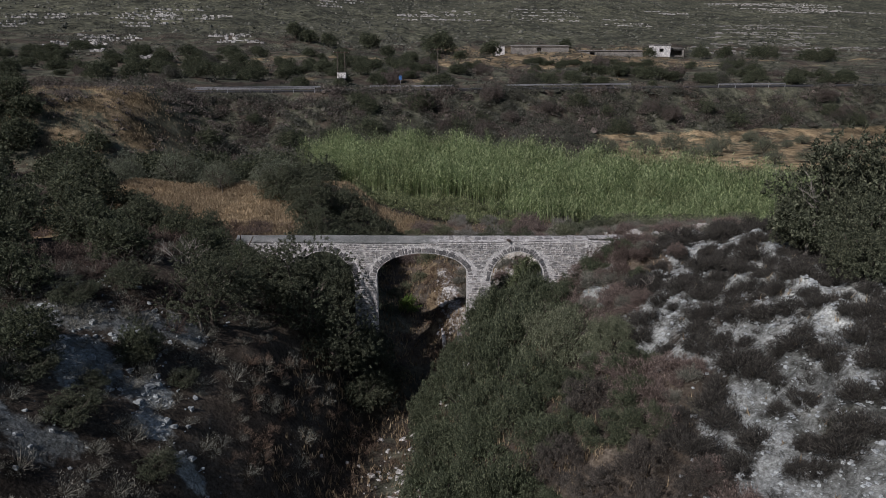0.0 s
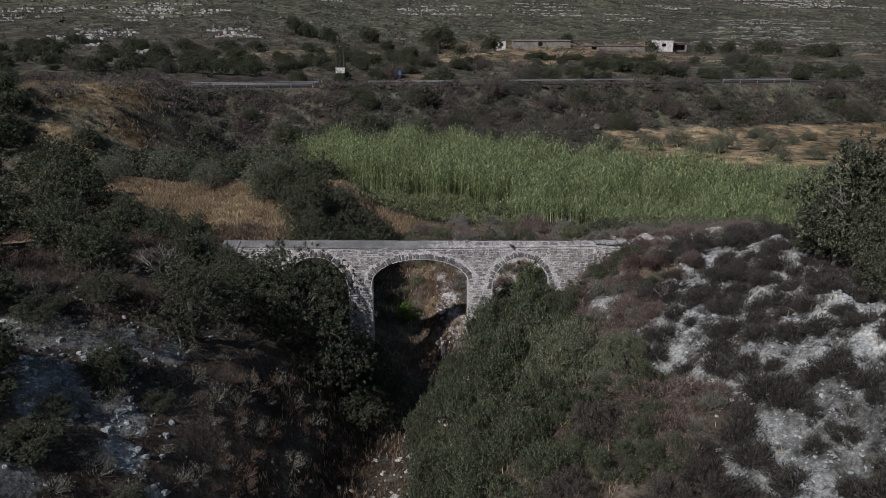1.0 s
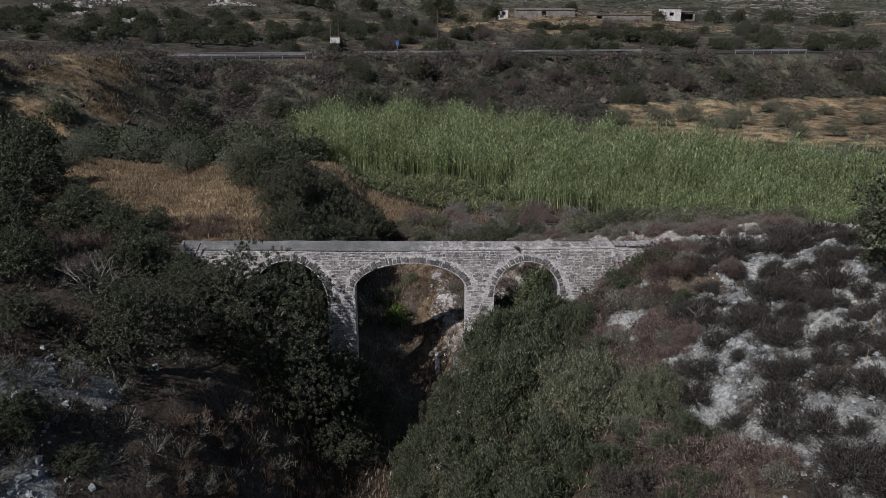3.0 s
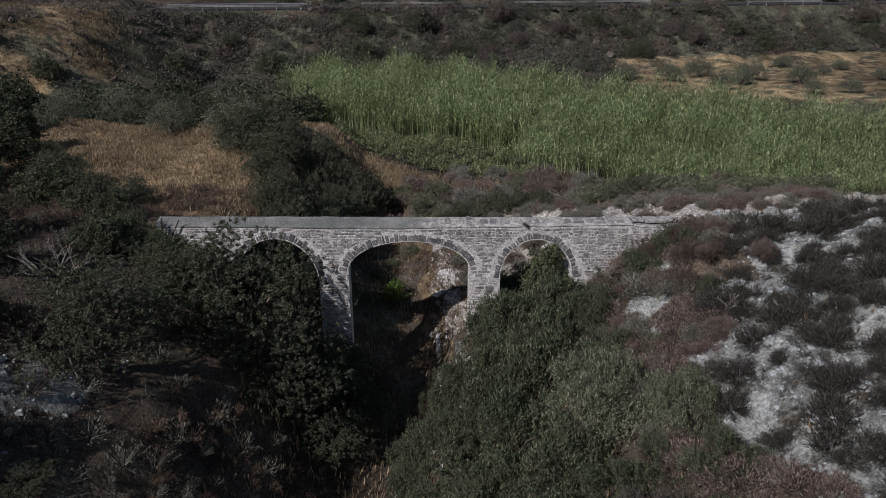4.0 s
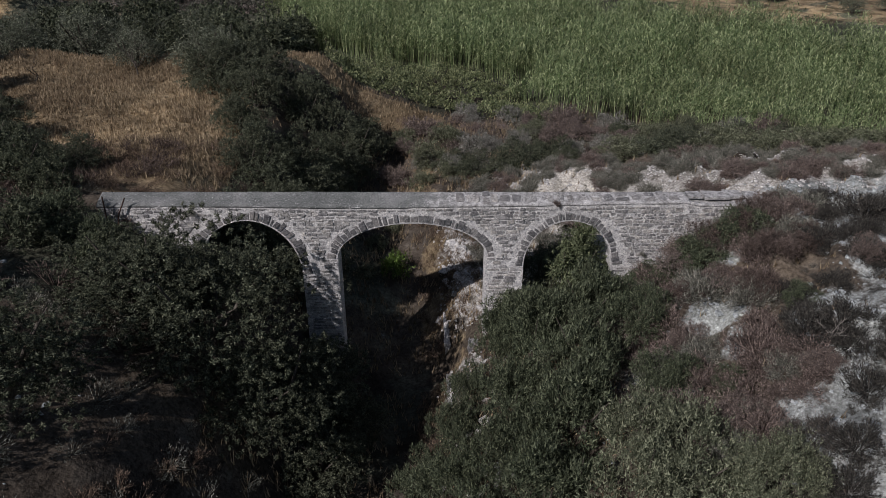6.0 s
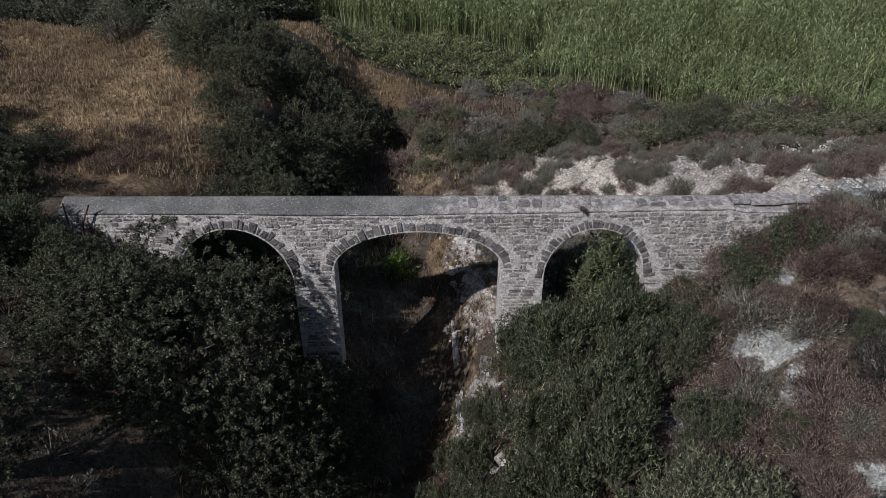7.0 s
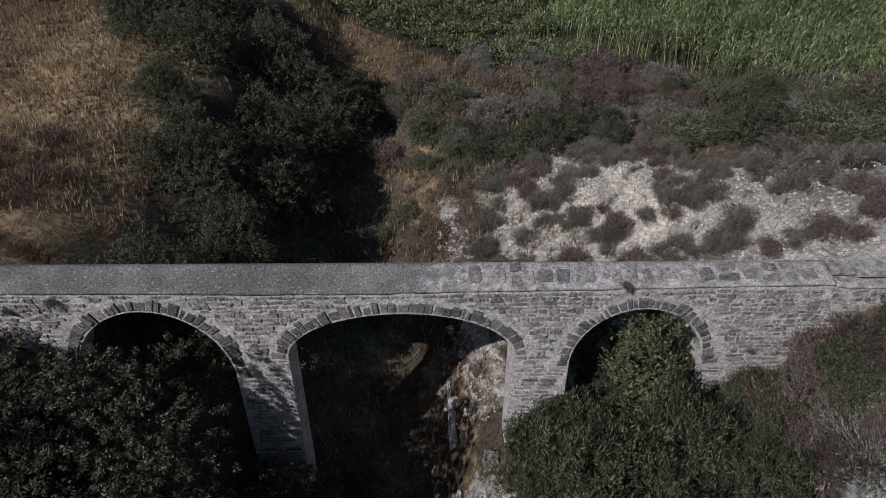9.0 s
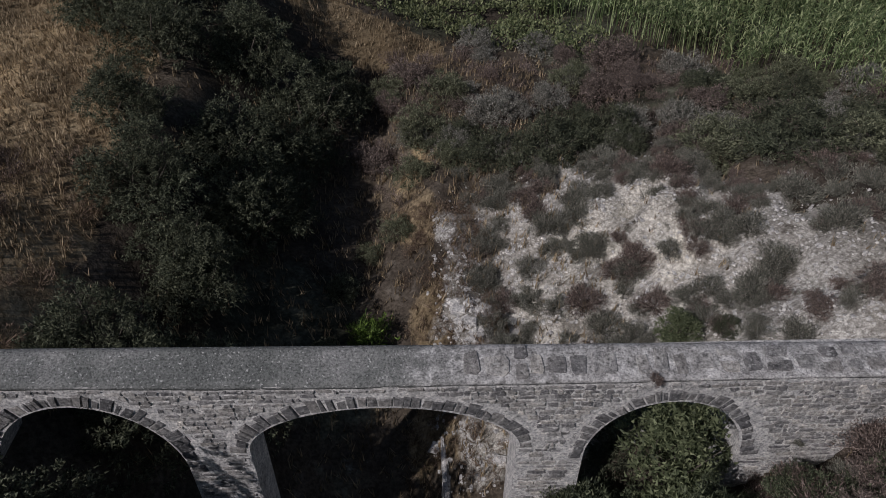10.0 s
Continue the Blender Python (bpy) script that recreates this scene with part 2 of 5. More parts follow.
def coping_material():
    """Smooth grey plaster that gives way to gritty pale mortar farther along."""
    m, nt, b = shader("weathered coping", 0.92)
    big, mid, fine, speck, pit = (noise_node(nt, s, 5.0, 0.65) for s in (0.8, 5.0, 24.0, 16.0, 10.0))
    plaster = ramp_node(nt, big.outputs["Fac"], [(0.25, (0.11, 0.117, 0.108)), (0.5, (0.19, 0.195, 0.182)), (0.75, (0.33, 0.325, 0.308))]).outputs["Color"]
    mortar = ramp_node(nt, mid.outputs["Fac"], [(0.3, (0.18, 0.174, 0.163)), (0.5, (0.41, 0.398, 0.377)), (0.7, (0.68, 0.663, 0.633))]).outputs["Color"]
    co = nt.nodes.new("ShaderNodeTexCoord")
    xyz = nt.nodes.new("ShaderNodeSeparateXYZ")
    nt.links.new(co.outputs["Object"], xyz.inputs[0])
    edge = nt.nodes.new("ShaderNodeMath")
    edge.operation = "MULTIPLY_ADD"
    nt.links.new(mid.outputs["Fac"], edge.inputs[0])
    edge.inputs[1].default_value = 3.0
    nt.links.new(xyz.outputs["X"], edge.inputs[2])
    reach = nt.nodes.new("ShaderNodeMapRange")
    nt.links.new(edge.outputs[0], reach.inputs["Value"])
    reach.inputs["From Min"].default_value, reach.inputs["From Max"].default_value = 1.6, 3.2
    col = mix_node(nt, reach.outputs["Result"], plaster, mortar)
    grain = ramp_node(nt, fine.outputs["Fac"], [(0.34, (0.4, 0.4, 0.4)), (0.5, (0.95, 0.95, 0.95)), (0.66, (1.35, 1.34, 1.32))]).outputs["Color"]
    col = mix_node(nt, 1.0, col, grain, "MULTIPLY")
    pale = ramp_node(nt, speck.outputs["Fac"], [(0.61, (0, 0, 0)), (0.65, (0.85, 0.85, 0.85))])
    col = mix_node(nt, pale.outputs["Color"], col, (0.6, 0.59, 0.56))
    dark = ramp_node(nt, pit.outputs["Fac"], [(0.3, (0.8, 0.8, 0.8)), (0.36, (0, 0, 0))])
    col = mix_node(nt, dark.outputs["Color"], col, (0.07, 0.068, 0.062))
    nt.links.new(col, b.inputs["Base Color"])
    bump_node(nt, b, fine.outputs["Fac"], 1.0, 0.03)
    return m


COPING = coping_material()

# ---- the lie of the land ----
def smooth(a, b, v):
    u = np.clip((v - a) / (b - a), 0, 1)
    return u * u * (3 - 2 * u)


def waves(x, y, size, seed):
    """Cheap rolling noise, about -1 to 1."""
    r = np.random.RandomState(seed)
    total = 0
    for k in range(7):
        ang, ph, f = r.uniform(0, 6.283), r.uniform(0, 6.283), r.uniform(0.6, 1.7) / size * 6.283
        total = total + np.sin((x * math.cos(ang) + y * math.sin(ang)) * f + ph)
    return total / 3.2


def gully_axis(y):
    return np.interp(y, [-80, 0, 20, 27, 33, 38, 44, 56, 73, 95], [-6, -3.5, -2.8, -1.6, -0.9, -0.5, -0.6, -2.0, -3.5, -6])


def road_line(x, y):
    return y - 143.0 - 0.25 * x


def land(x, y):
    """Height of the ground."""
    x, y = np.asarray(x, float), np.asarray(y, float)
    floor = np.interp(y, [-80, 0, 28, 40, 54, 60, 66, 74, 84, 95], [0.5, 2.0, 2.8, 3.0, 3.6, 5.4, 7.2, 6.4, 5.0, 4.8])
    silt = np.interp(y, [38.5, 41, 45, 54, 60, 66], [0.0, 0.5, 1.4, 1.7, 0.6, 0.0])
    d = x - gully_axis(y)
    left = np.interp(-d, [0, 1.4, 2.4, 4, 6, 9, 12, 16], [0, 0.3, 1.2, 3.2, 5.5, 7.6, 9.2, 10.5])
    right = np.interp(d, [0, 1.1, 1.8, 2.6, 4, 6, 9, 12.4, 16, 20], [0, 0.25, 1.2, 2.4, 3.3, 4.5, 6.1, 8.2, 10.2, 11.4])
    right = right * (1 - 0.08 * smooth(40, 43, y))
    bank = floor + silt * smooth(4.0, 1.2, np.abs(d)) + np.where(d < 0, left, right)
    flat_l = np.interp(y, [-80, 18, 30, 38, 44, 66, 84, 110], [14.5, 12.8, 12.0, 11.2, 10.0, 9.7, 5.2, 5.0])
    flat_r = np.interp(y, [-80, 20, 28, 36, 39, 44, 52, 62, 70, 85, 110], [15, 13.6, 13.0, 12.1, 11.0, 9.6, 7.2, 6.5, 5.9, 5.0, 4.8])
    flat_r = flat_r + 0.75 * smooth(8.5, 12, x) * smooth(38, 42, y) * smooth(58, 48, y)
    flat = flat_l + (flat_r - flat_l) * smooth(-4, 4, d)
    k = 0.7
    near = -k * np.log(np.exp(-np.clip(bank, -5, 40) / k) + np.exp(-flat / k))
    near = near + 0.10 * waves(x, y, 3.1, 3) + 0.25 * waves(x, y, 9.0, 4) * smooth(3, 8, np.abs(d))
    rough = smooth(2.5, 4.5, d) * smooth(58, 50, y)
    near = near + rough * (0.14 * waves(x, y, 1.7, 61) + 0.07 * waves(x, y, 0.9, 62) - 0.28 * np.maximum(0, waves(x * 0.5 + y * 0.9, x - 0.5 * y, 2.6, 63)))
    near = near - 0.75 * np.exp(-(((x - 7.2) / 1.7) ** 2 + ((y - 37.4) / 1.6) ** 2))
    # the hill behind the field, the scrub bank, the road and what lies beyond it
    near = near + 9.6 * smooth(1.3, 0.6, np.sqrt(((x + 66) / 28) ** 2 + ((y - 112) / 22) ** 2)) + 2.2 * smooth(-25, -60, x) * smooth(60, 90, y)
    v = road_line(x, y)
    rise = np.interp(v, [-24, -13, -5, 0, 9, 40, 150, 190, 320, 700, 1300, 3000], [0, 3.4, 8.0, 10.0, 10.0, 12.0, 20.0, 25.0, 46, 122, 240, 330])
    low = np.interp(v, [-24, -16, -9, 0], [0, 0.8, 2.6, 10.0])
    rise = np.where(v < 0, rise + (low - rise) * smooth(18, 38, x), rise)
    far = rise + (0.3 * waves(x, y, 14, 6) + 0.8 * waves(x, y, 60, 7)) * smooth(14, 40, v)
    side = smooth(180, 620, v)
    far = far + side * (9 * waves(x, y, 260, 8) + 26 * np.exp(-((x + 0.25 * y + 40) / 90) ** 2) - 22 * np.exp(-((x + 0.18 * y - 60) / 80) ** 2) * 0.5)
    z = near + far
    capped = -0.5 * np.log(np.exp(-np.clip(z, -5, 60) / 0.5) + math.exp(-16.8 / 0.5))
    z = np.where(v < 0, capped, z)
    bed = smooth(-2.0, 0.0, v) * smooth(12, 9, v)
    return z + (15.2 - z) * bed


def ground_cover(x, y):
    """Shares of chalk, dry grass and green undergrowth."""
    d = x - gully_axis(y)
    n1, n2 = waves(x, y, 4.5, 11), waves(x, y, 13.0, 12)
    edge = x - np.interp(y, [12, 18, 22, 28, 31, 36, 40], [8.4, 7.6, 9.0, 8.3, 9.6, 12.0, 12.6])
    marl = smooth(-0.9, 1.2, edge + 0.8 * n1) * smooth(1.0, -1.0, y - 40.0 - 0.3 * (x - 12)) * 0.72 + 0.14 * n1 * smooth(-0.5, 1, edge)
    for a, b, c in ((8.6, 33.4, 1.2), (8.8, 31.8, 0.8), (6.2, 32.1, 0.9), (7.3, 31.2, 0.6), (10.0, 35.6, 0.7), (9.2, 28.6, 0.9), (9.1, 25.8, 0.8),
                    (-14.2, 24.9, 1.5), (-10.0, 27.8, 1.0), (-9.9, 23.3, 1.2), (-12.0, 23.5, 1.5), (-7.9, 21.2, 0.9), (-9.2, 22.0, 0.9)):
        marl = np.maximum(marl, 0.72 * smooth(1.3, 0.5, np.hypot(x - a, y - b) / c + 0.25 * n1))
    marl = marl * smooth(44, 40, y)
    chalk = (smooth(1.5, 2.6, d) * smooth(38.6, 39.6, y) * smooth(1.2, -1.6, y - 50.9 + np.minimum(1.7 * np.maximum(x - 8.0, 0), 6.6) + 0.3 * np.maximum(6 - x, 0)) * (0.78 + 0.17 * n1))
    marl = np.maximum(marl, 0.5 * smooth(-6, -9, d) * smooth(34, 28, y) + 0.3 * n1 - 0.12)
    chalk = np.maximum(chalk, smooth(1.5, 0.4, np.abs(d - 2.0)) * smooth(31, 35, y) * smooth(47, 43, y) * (0.25 + 0.55 * n1))
    chalk = np.maximum(chalk, smooth(1.3, 0.3, np.abs(x - 16 + 0.5 * (y - 44))) * 0.5 * smooth(40, 42, y) * smooth(56, 50, y) + 0.2 * n1)
    chalk = chalk * smooth(70, 56, y)
    grass = smooth(-6.0, -8.5, d) * smooth(39.0, 40.5, y) * smooth(69, 64, y) * smooth(-31, -26, x)
    grass = np.maximum(grass, (0.5 + 0.3 * n2) * smooth(1.5, 0.7, np.sqrt(((x + 62) / 26) ** 2 + ((y - 104) / 17) ** 2)))
    grass = np.maximum(grass, (0.62 + 0.22 * n1) * smooth(30, 36, x) * smooth(98, 106, y) * smooth(-9, -12, road_line(x, y)))
    grass = np.maximum(grass, 0.95 * smooth(3.2, 1.6, np.abs(y - 61.4 + 0.72 * x)) * smooth(-12, -9, x) * smooth(3, 0.5, x))
    v = road_line(x, y)
    grass = np.maximum(grass, smooth(60, 80, v) * smooth(185, 165, v) * smooth(-6, 10, x) * smooth(112, 96, x) * (0.62 + 0.25 * n2))
    grass = np.maximum(grass, smooth(80, 90, v) * smooth(120, 105, v) * smooth(-60, -45, x) * (0.3 + 0.5 * n2))
    grass = np.maximum(grass, smooth(14, 30, v) * smooth(120, 90, v) * (0.02 + 0.42 * waves(x, y, 26, 13)))
    grass = np.maximum(grass, smooth(1.5, 0.5, np.abs(d - 1.7)) * smooth(32, 35, y) * smooth(60, 52, y) * (0.5 + 0.3 * n1))
    green = 0.25 + 0.35 * n2 + 0.5 * smooth(60, 70, y) * (v < 0) + 0.3 * smooth(2, 20, v) + 0.5 * smooth(175, 220, v)
    return np.clip(np.stack([chalk, grass, green, marl], 1), 0, 1)


def fast_mesh(name, verts, faces, materials, smooth_shade=False):
    """A mesh from an array of points and an array of triangles or quads."""
    verts, faces = np.asarray(verts, np.float32), np.asarray(faces, np.int32)
    me = bpy.data.meshes.new(name)
    n, k = faces.shape
    me.vertices.add(len(verts))
    me.vertices.foreach_set("co", verts.ravel())
    me.loops.add(n * k)
    me.loops.foreach_set("vertex_index", faces.ravel())
    me.polygons.add(n)
    me.polygons.foreach_set("loop_start", np.arange(0, n * k, k, dtype=np.int32))
    me.polygons.foreach_set("use_smooth", np.full(n, smooth_shade))
    for m in materials:
        me.materials.append(m)
    me.update(calc_edges=True)
    return me


def spaced(points):
    """Grid lines from rows of (position, step)."""
    out = [points[0][0]]
    for (a, sa), (b, sb) in zip(points, points[1:]):
        p = a
        while True:
            s = sa + (sb - sa) * (p - a) / (b - a)
            p += s
            if p >= b - 0.4 * sb:
                break
            out.append(p)
        out.append(b)
    return np.array(out)


gx = spaced([(-2200, 160), (-400, 25), (-120, 6), (-40, 1.2), (-14, 0.4), (0, 0.3), (16, 0.3), (40, 1.2), (130, 6), (400, 25), (2200, 160)])
gy = spaced([(-120, 10), (0, 2.5), (16, 0.4), (26, 0.3), (54, 0.3), (60, 0.5), (90, 1.2), (170, 2.2), (330, 6), (800, 20), (3000, 120)])
GX, GY = np.meshgrid(gx, gy)
GZ = land(GX, GY)
nx, ny = len(gx), len(gy)
idx = np.arange(nx * ny).reshape(ny, nx)
quads = np.stack([idx[:-1, :-1], idx[:-1, 1:], idx[1:, 1:], idx[1:, :-1]], -1).reshape(-1, 4)
ground_mesh = fast_mesh("ground", np.stack([GX, GY, GZ], -1).reshape(-1, 3), quads, [GROUND], True)
cover = ground_mesh.color_attributes.new("cover", "FLOAT_COLOR", "POINT")
cover.data.foreach_set("color", ground_cover(GX.ravel(), GY.ravel()).astype(np.float32).ravel())
ground = tagged(new("ground", ground_mesh), "dry valley ground of earth, white chalk and yellow grass", "ground", kind="structure")


def height(x, y):
    """Height of the ground's surface, between its grid points."""
    i = min(max(int(np.searchsorted(gx, x)) - 1, 0), nx - 2)
    j = min(max(int(np.searchsorted(gy, y)) - 1, 0), ny - 2)
    u, w = (x - gx[i]) / (gx[i + 1] - gx[i]), (y - gy[j]) / (gy[j + 1] - gy[j])
    return float((GZ[j, i] * (1 - u) + GZ[j, i + 1] * u) * (1 - w) + (GZ[j + 1, i] * (1 - u) + GZ[j + 1, i + 1] * u) * w)


# ---- builders ----
def part(name, bm, material, parent, label=""):
    me = bpy.data.meshes.new(name)
    bm.to_mesh(me)
    bm.free()
    me.materials.append(material)
    ob = new(name, me)
    ob.parent = parent
    return tagged(ob, label)


def mesh_part(name, me, parent, label="", kind=""):
    ob = new(name, me)
    ob.parent = parent
    return tagged(ob, label, kind=kind)


def box(bm, x0, x1, y0, y1, z0, z1):
    vs = [bm.verts.new(p) for p in ((x0, y0, z0), (x1, y0, z0), (x1, y1, z0), (x0, y1, z0), (x0, y0, z1), (x1, y0, z1), (x1, y1, z1), (x0, y1, z1))]
    for f in ((3, 2, 1, 0), (4, 5, 6, 7), (0, 1, 5, 4), (1, 2, 6, 5), (2, 3, 7, 6), (3, 0, 4, 7)):
        bm.faces.new([vs[i] for i in f])


def unit(v):
    return v / np.maximum(np.linalg.norm(v, axis=-1, keepdims=True), 1e-6)


def leaf_quads(rng, at, out, length, width, droop=0.4, simple=False):
    """A pointed four-cornered leaf at every place, turned outwards and at random."""
    n = len(at)
    way = unit(out + rng.normal(0, 0.75, (n, 3)))
    way[:, 2] -= droop * rng.rand(n)
    way = unit(way)
    side = unit(np.cross(way, unit(out + rng.normal(0, 0.6, (n, 3)) + 1e-3)))
    ln = (length * rng.uniform(0.6, 1.25, (n, 1)))
    wd = (width * rng.uniform(0.6, 1.25, (n, 1))) / 2
    nrm = np.cross(side, way)
    if simple:
        v = np.stack([at - side * wd, at + side * wd, at + way * ln], 1).reshape(-1, 3)
        return v, np.arange(3 * n).reshape(-1, 3)
    a, b = at, at + way * ln
    mid = at + way * ln * 0.5 + nrm * ln * 0.08
    v = np.stack([a, mid + side * wd, b, mid - side * wd], 1).reshape(-1, 3)
    f = np.arange(4 * n).reshape(-1, 4)
    return v, f


def tube(points, radii, sides=6):
    """A tapered limb along points."""
    pts = [Vector(p) for p in points]
    vs, fs = [], []
    for i, p in enumerate(pts):
        way = (pts[min(i + 1, len(pts) - 1)] - pts[max(i - 1, 0)]).normalized()
        a = way.orthogonal().normalized()
        b = way.cross(a)
        for k in range(sides):
            t = 2 * math.pi * k / sides
            vs.append(p + (a * math.cos(t) + b * math.sin(t)) * radii[i])
    for i in range(len(pts) - 1):
        for k in range(sides):
            k2 = (k + 1) % sides
            fs.append((i * sides + k, i * sides + k2, (i + 1) * sides + k2, (i + 1) * sides + k))
    return np.array([tuple(v) for v in vs]), np.array(fs)


def joined(pieces):
    vs, fs, base = [], [], 0
    for v, f in pieces:
        vs.append(np.asarray(v))
        fs.append(np.asarray(f) + base)
        base += len(v)
    return np.concatenate(vs), np.concatenate(fs)


def crown(rng, rx, rz, z0, lobes, leaves, length, width, flat=0.0, droop=0.4, lobe=0.42, tuft=9, simple=False):
    """Tufts of leaves on many overlapping clumps, which leave gaps and an uneven outline. Radius rx, height rz above z0."""
    c = unit(rng.normal(0, 1, (lobes, 3)))
    c[:, 2] = np.abs(c[:, 2]) * 0.95 - 0.12 * rng.rand(lobes)
    c = c * rng.uniform(0.5, 1.0, (lobes, 1))
    size = rng.uniform(0.5, 1.3, lobes) * lobe
    tufts = leaves // tuft
    which = rng.choice(lobes, tufts, p=size ** 2 / np.sum(size ** 2))
    o = unit(rng.normal(0, 1, (tufts, 3)))
    o[:, 2] = np.where(rng.rand(tufts) < 0.7, np.abs(o[:, 2]), o[:, 2])
    p = c[which] + o * size[which][:, None] * rng.uniform(0.7, 1.1, (tufts, 1)) * (1 - 0.3 * rng.rand(tufts, 1) ** 3)
    at = p * np.array([rx * 0.82, rx * 0.82, rz * 0.82])
    at[:, 2] = np.maximum(at[:, 2], 0.02) + z0
    out = unit(o + 0.35 * unit(p))
    out[:, 2] += flat
    out = np.repeat(unit(out), tuft, 0)
    at = np.repeat(at, tuft, 0) + rng.normal(0, length * 0.45, (tufts * tuft, 3)) + out * rng.uniform(0, length, (tufts * tuft, 1))
    return leaf_quads(rng, at, out, length, width, droop, simple)


def tree_mesh_pair(seed, rx, rz, z0, lobes, leaves, length, width, leaf, limbs=5, trunk=0.16, **kw):
    rng = np.random.RandomState(seed)
    v, f = crown(rng, rx, rz, z0, lobes, leaves, length, width, **kw)
    crown_me = fast_mesh("crown", v, f, [leaf])
    pieces = [tube([(0, 0, -0.5), (0.05, 0.02, z0 * 0.5), (0.1, 0, z0 + rz * 0.2)], [trunk * 1.35, trunk, trunk * 0.7], 8)]
    for k in range(limbs):
        a = 6.283 * (k + rng.rand() * 0.6) / limbs
        r1, r2 = rx * rng.uniform(0.25, 0.4), rx * rng.uniform(0.45, 0.65)
        pieces.append(tube([(0.05, 0, z0 * rng.uniform(0.4, 0.9)), (math.cos(a) * r1, math.sin(a) * r1, z0 + rz * 0.3), (math.cos(a + 0.25) * r2, math.sin(a + 0.25) * r2, z0 + rz * rng.uniform(0.45, 0.7))],
                           [trunk * 0.6, trunk * 0.4, trunk * 0.12], 5))
    v, f = joined(pieces)
    return crown_me, fast_mesh("trunk", v, f, [BARK], True)


def tree(name, pair, x, y, scale, turn, label, category="tree", group="", z=None, sz=1.0):
    ob = new(name)
    ob.location = (x, y, (height(x, y) if z is None else z) - 0.05)
    ob.rotation_euler = (0, 0, turn)
    ob.scale = (scale, scale, scale * sz)
    mesh_part("crown", pair[0], ob)
    mesh_part("trunk", pair[1], ob, "grey bark trunk with forked limbs")
    return tagged(ob, label, category, group)


def inside(poly, x, y):
    hit = np.zeros(np.shape(x), bool)
    for (x0, y0), (x1, y1) in zip(poly, poly[1:] + poly[:1]):
        hit ^= ((y0 > y) != (y1 > y)) & (x < (x1 - x0) * (y - y0) / (y1 - y0 + 1e-9) + x0)
    return hit

# ---- the aqueduct bridge ----
FRONT, BACK, CREST_Y = 37.75, 38.62, 38.47
LEFT_END, RIGHT_END = -10.3, 12.1
# centre, half span, springing height, rise
ARCHES = [(-5.60, 1.76, 8.50, 2.07), (-0.05, 2.55, 9.10, 1.31), (5.32, 1.52, 8.74, 1.71)]


def soffit(x):
    """Height of the arch above x, or None where the wall stands on the ground."""
    for c, h, s, r in ARCHES:
        if abs(x - c) < h:
            return s + r * math.sqrt(max(0.0, 1 - ((x - c) / h) ** 2))
    return None


def ledge(x):
    """Height at which the plastered coping begins."""
    return float(np.interp(x, [-10.4, -8.0, -5.9, -3.2, -0.5, 1.6, 4.4, 7.1, 9.2, 9.6, 12.2], [11.15, 11.15, 11.12, 11.05, 11.02, 11.05, 11.06, 11.09, 11.1, 11.0, 10.95]))


def crest(x):
    return 11.295 - 0.009 * x


aqueduct = tagged(new("aqueduct_bridge"), "old grey stone aqueduct bridge with three arches across a gully", "bridge")


def wall_core():
    bm = bmesh.new()
    xs = [LEFT_END]
    for c, h, s, r in ARCHES:
        n = 34
        step = [c - h * math.cos(math.pi * k / n) for k in range(n + 1)]
        xs += [c - h - 1e-4] + step[1:-1] + [c + h + 1e-4]
        if c < 5:
            nxt = ARCHES[ARCHES.index((c, h, s, r)) + 1]
            gap0, gap1 = c + h, nxt[0] - nxt[1]
            xs += [gap0 + (gap1 - gap0) * k / 4 for k in (1, 2, 3)]
    xs += [6.84 + (RIGHT_END - 6.84) * k / 14 for k in range(1, 15)]
    xs = sorted(xs + [LEFT_END + (-7.36 - LEFT_END) * k / 8 for k in range(1, 8)])

    def column(x):
        s = soffit(x)
        low = s if s is not None else min(height(x, FRONT), height(x, BACK)) - 1.0
        return [bm.verts.new((x, yy, zz)) for yy, zz in ((FRONT, low), (FRONT, ledge(x)), (BACK, ledge(x)), (BACK, low))]

    # at each springing the wall drops sheer to the foot of the pier
    cols = []
    for x in xs:
        cols.append(column(x))
    for a, b in zip(cols, cols[1:]):
        for i in range(4):
            j = (i + 1) % 4
            bm.faces.new((a[i], b[i], b[j], a[j]))
    bm.faces.new(cols[0])
    bm.faces.new(cols[-1][::-1])
    bmesh.ops.recalc_face_normals(bm, faces=bm.faces)
    bm.normal_update()
    core = part("wall_core", bm, MORTAR, aqueduct, "pale lime mortar wall with plastered arch linings")
    return core


wall_core()


def coping_profile(x, drop=0.0):
    """Front to back: the edge of the ledge, the slope, the crest and the rear."""
    z, top = ledge(x), crest(x) - drop
    j = lambda s, a: a * noise.noise((x * s, a * 50, 3.0)) + 0.4 * a * noise.noise((x * s * 4, a * 90, 5.0))
    return [(FRONT - 0.004 + j(1.5, 0.012), z - 0.06), (FRONT - 0.008 + j(2.0, 0.02), z + 0.01 + j(2.9, 0.05)), (FRONT + 0.07, z + (top - z) * 0.25 + j(2.3, 0.02)), (FRONT + 0.3, z + (top - z) * 0.55 + j(1.2, 0.025)),
            (FRONT + 0.55, z + (top - z) * 0.85 + j(1.6, 0.02)), (CREST_Y - 0.1 + j(0.9, 0.05), top - 0.01 + j(1.1, 0.03)), (CREST_Y + 0.02, top - 0.05), (BACK + 0.01, top - 0.2), (BACK + 0.01, z - 0.06)]


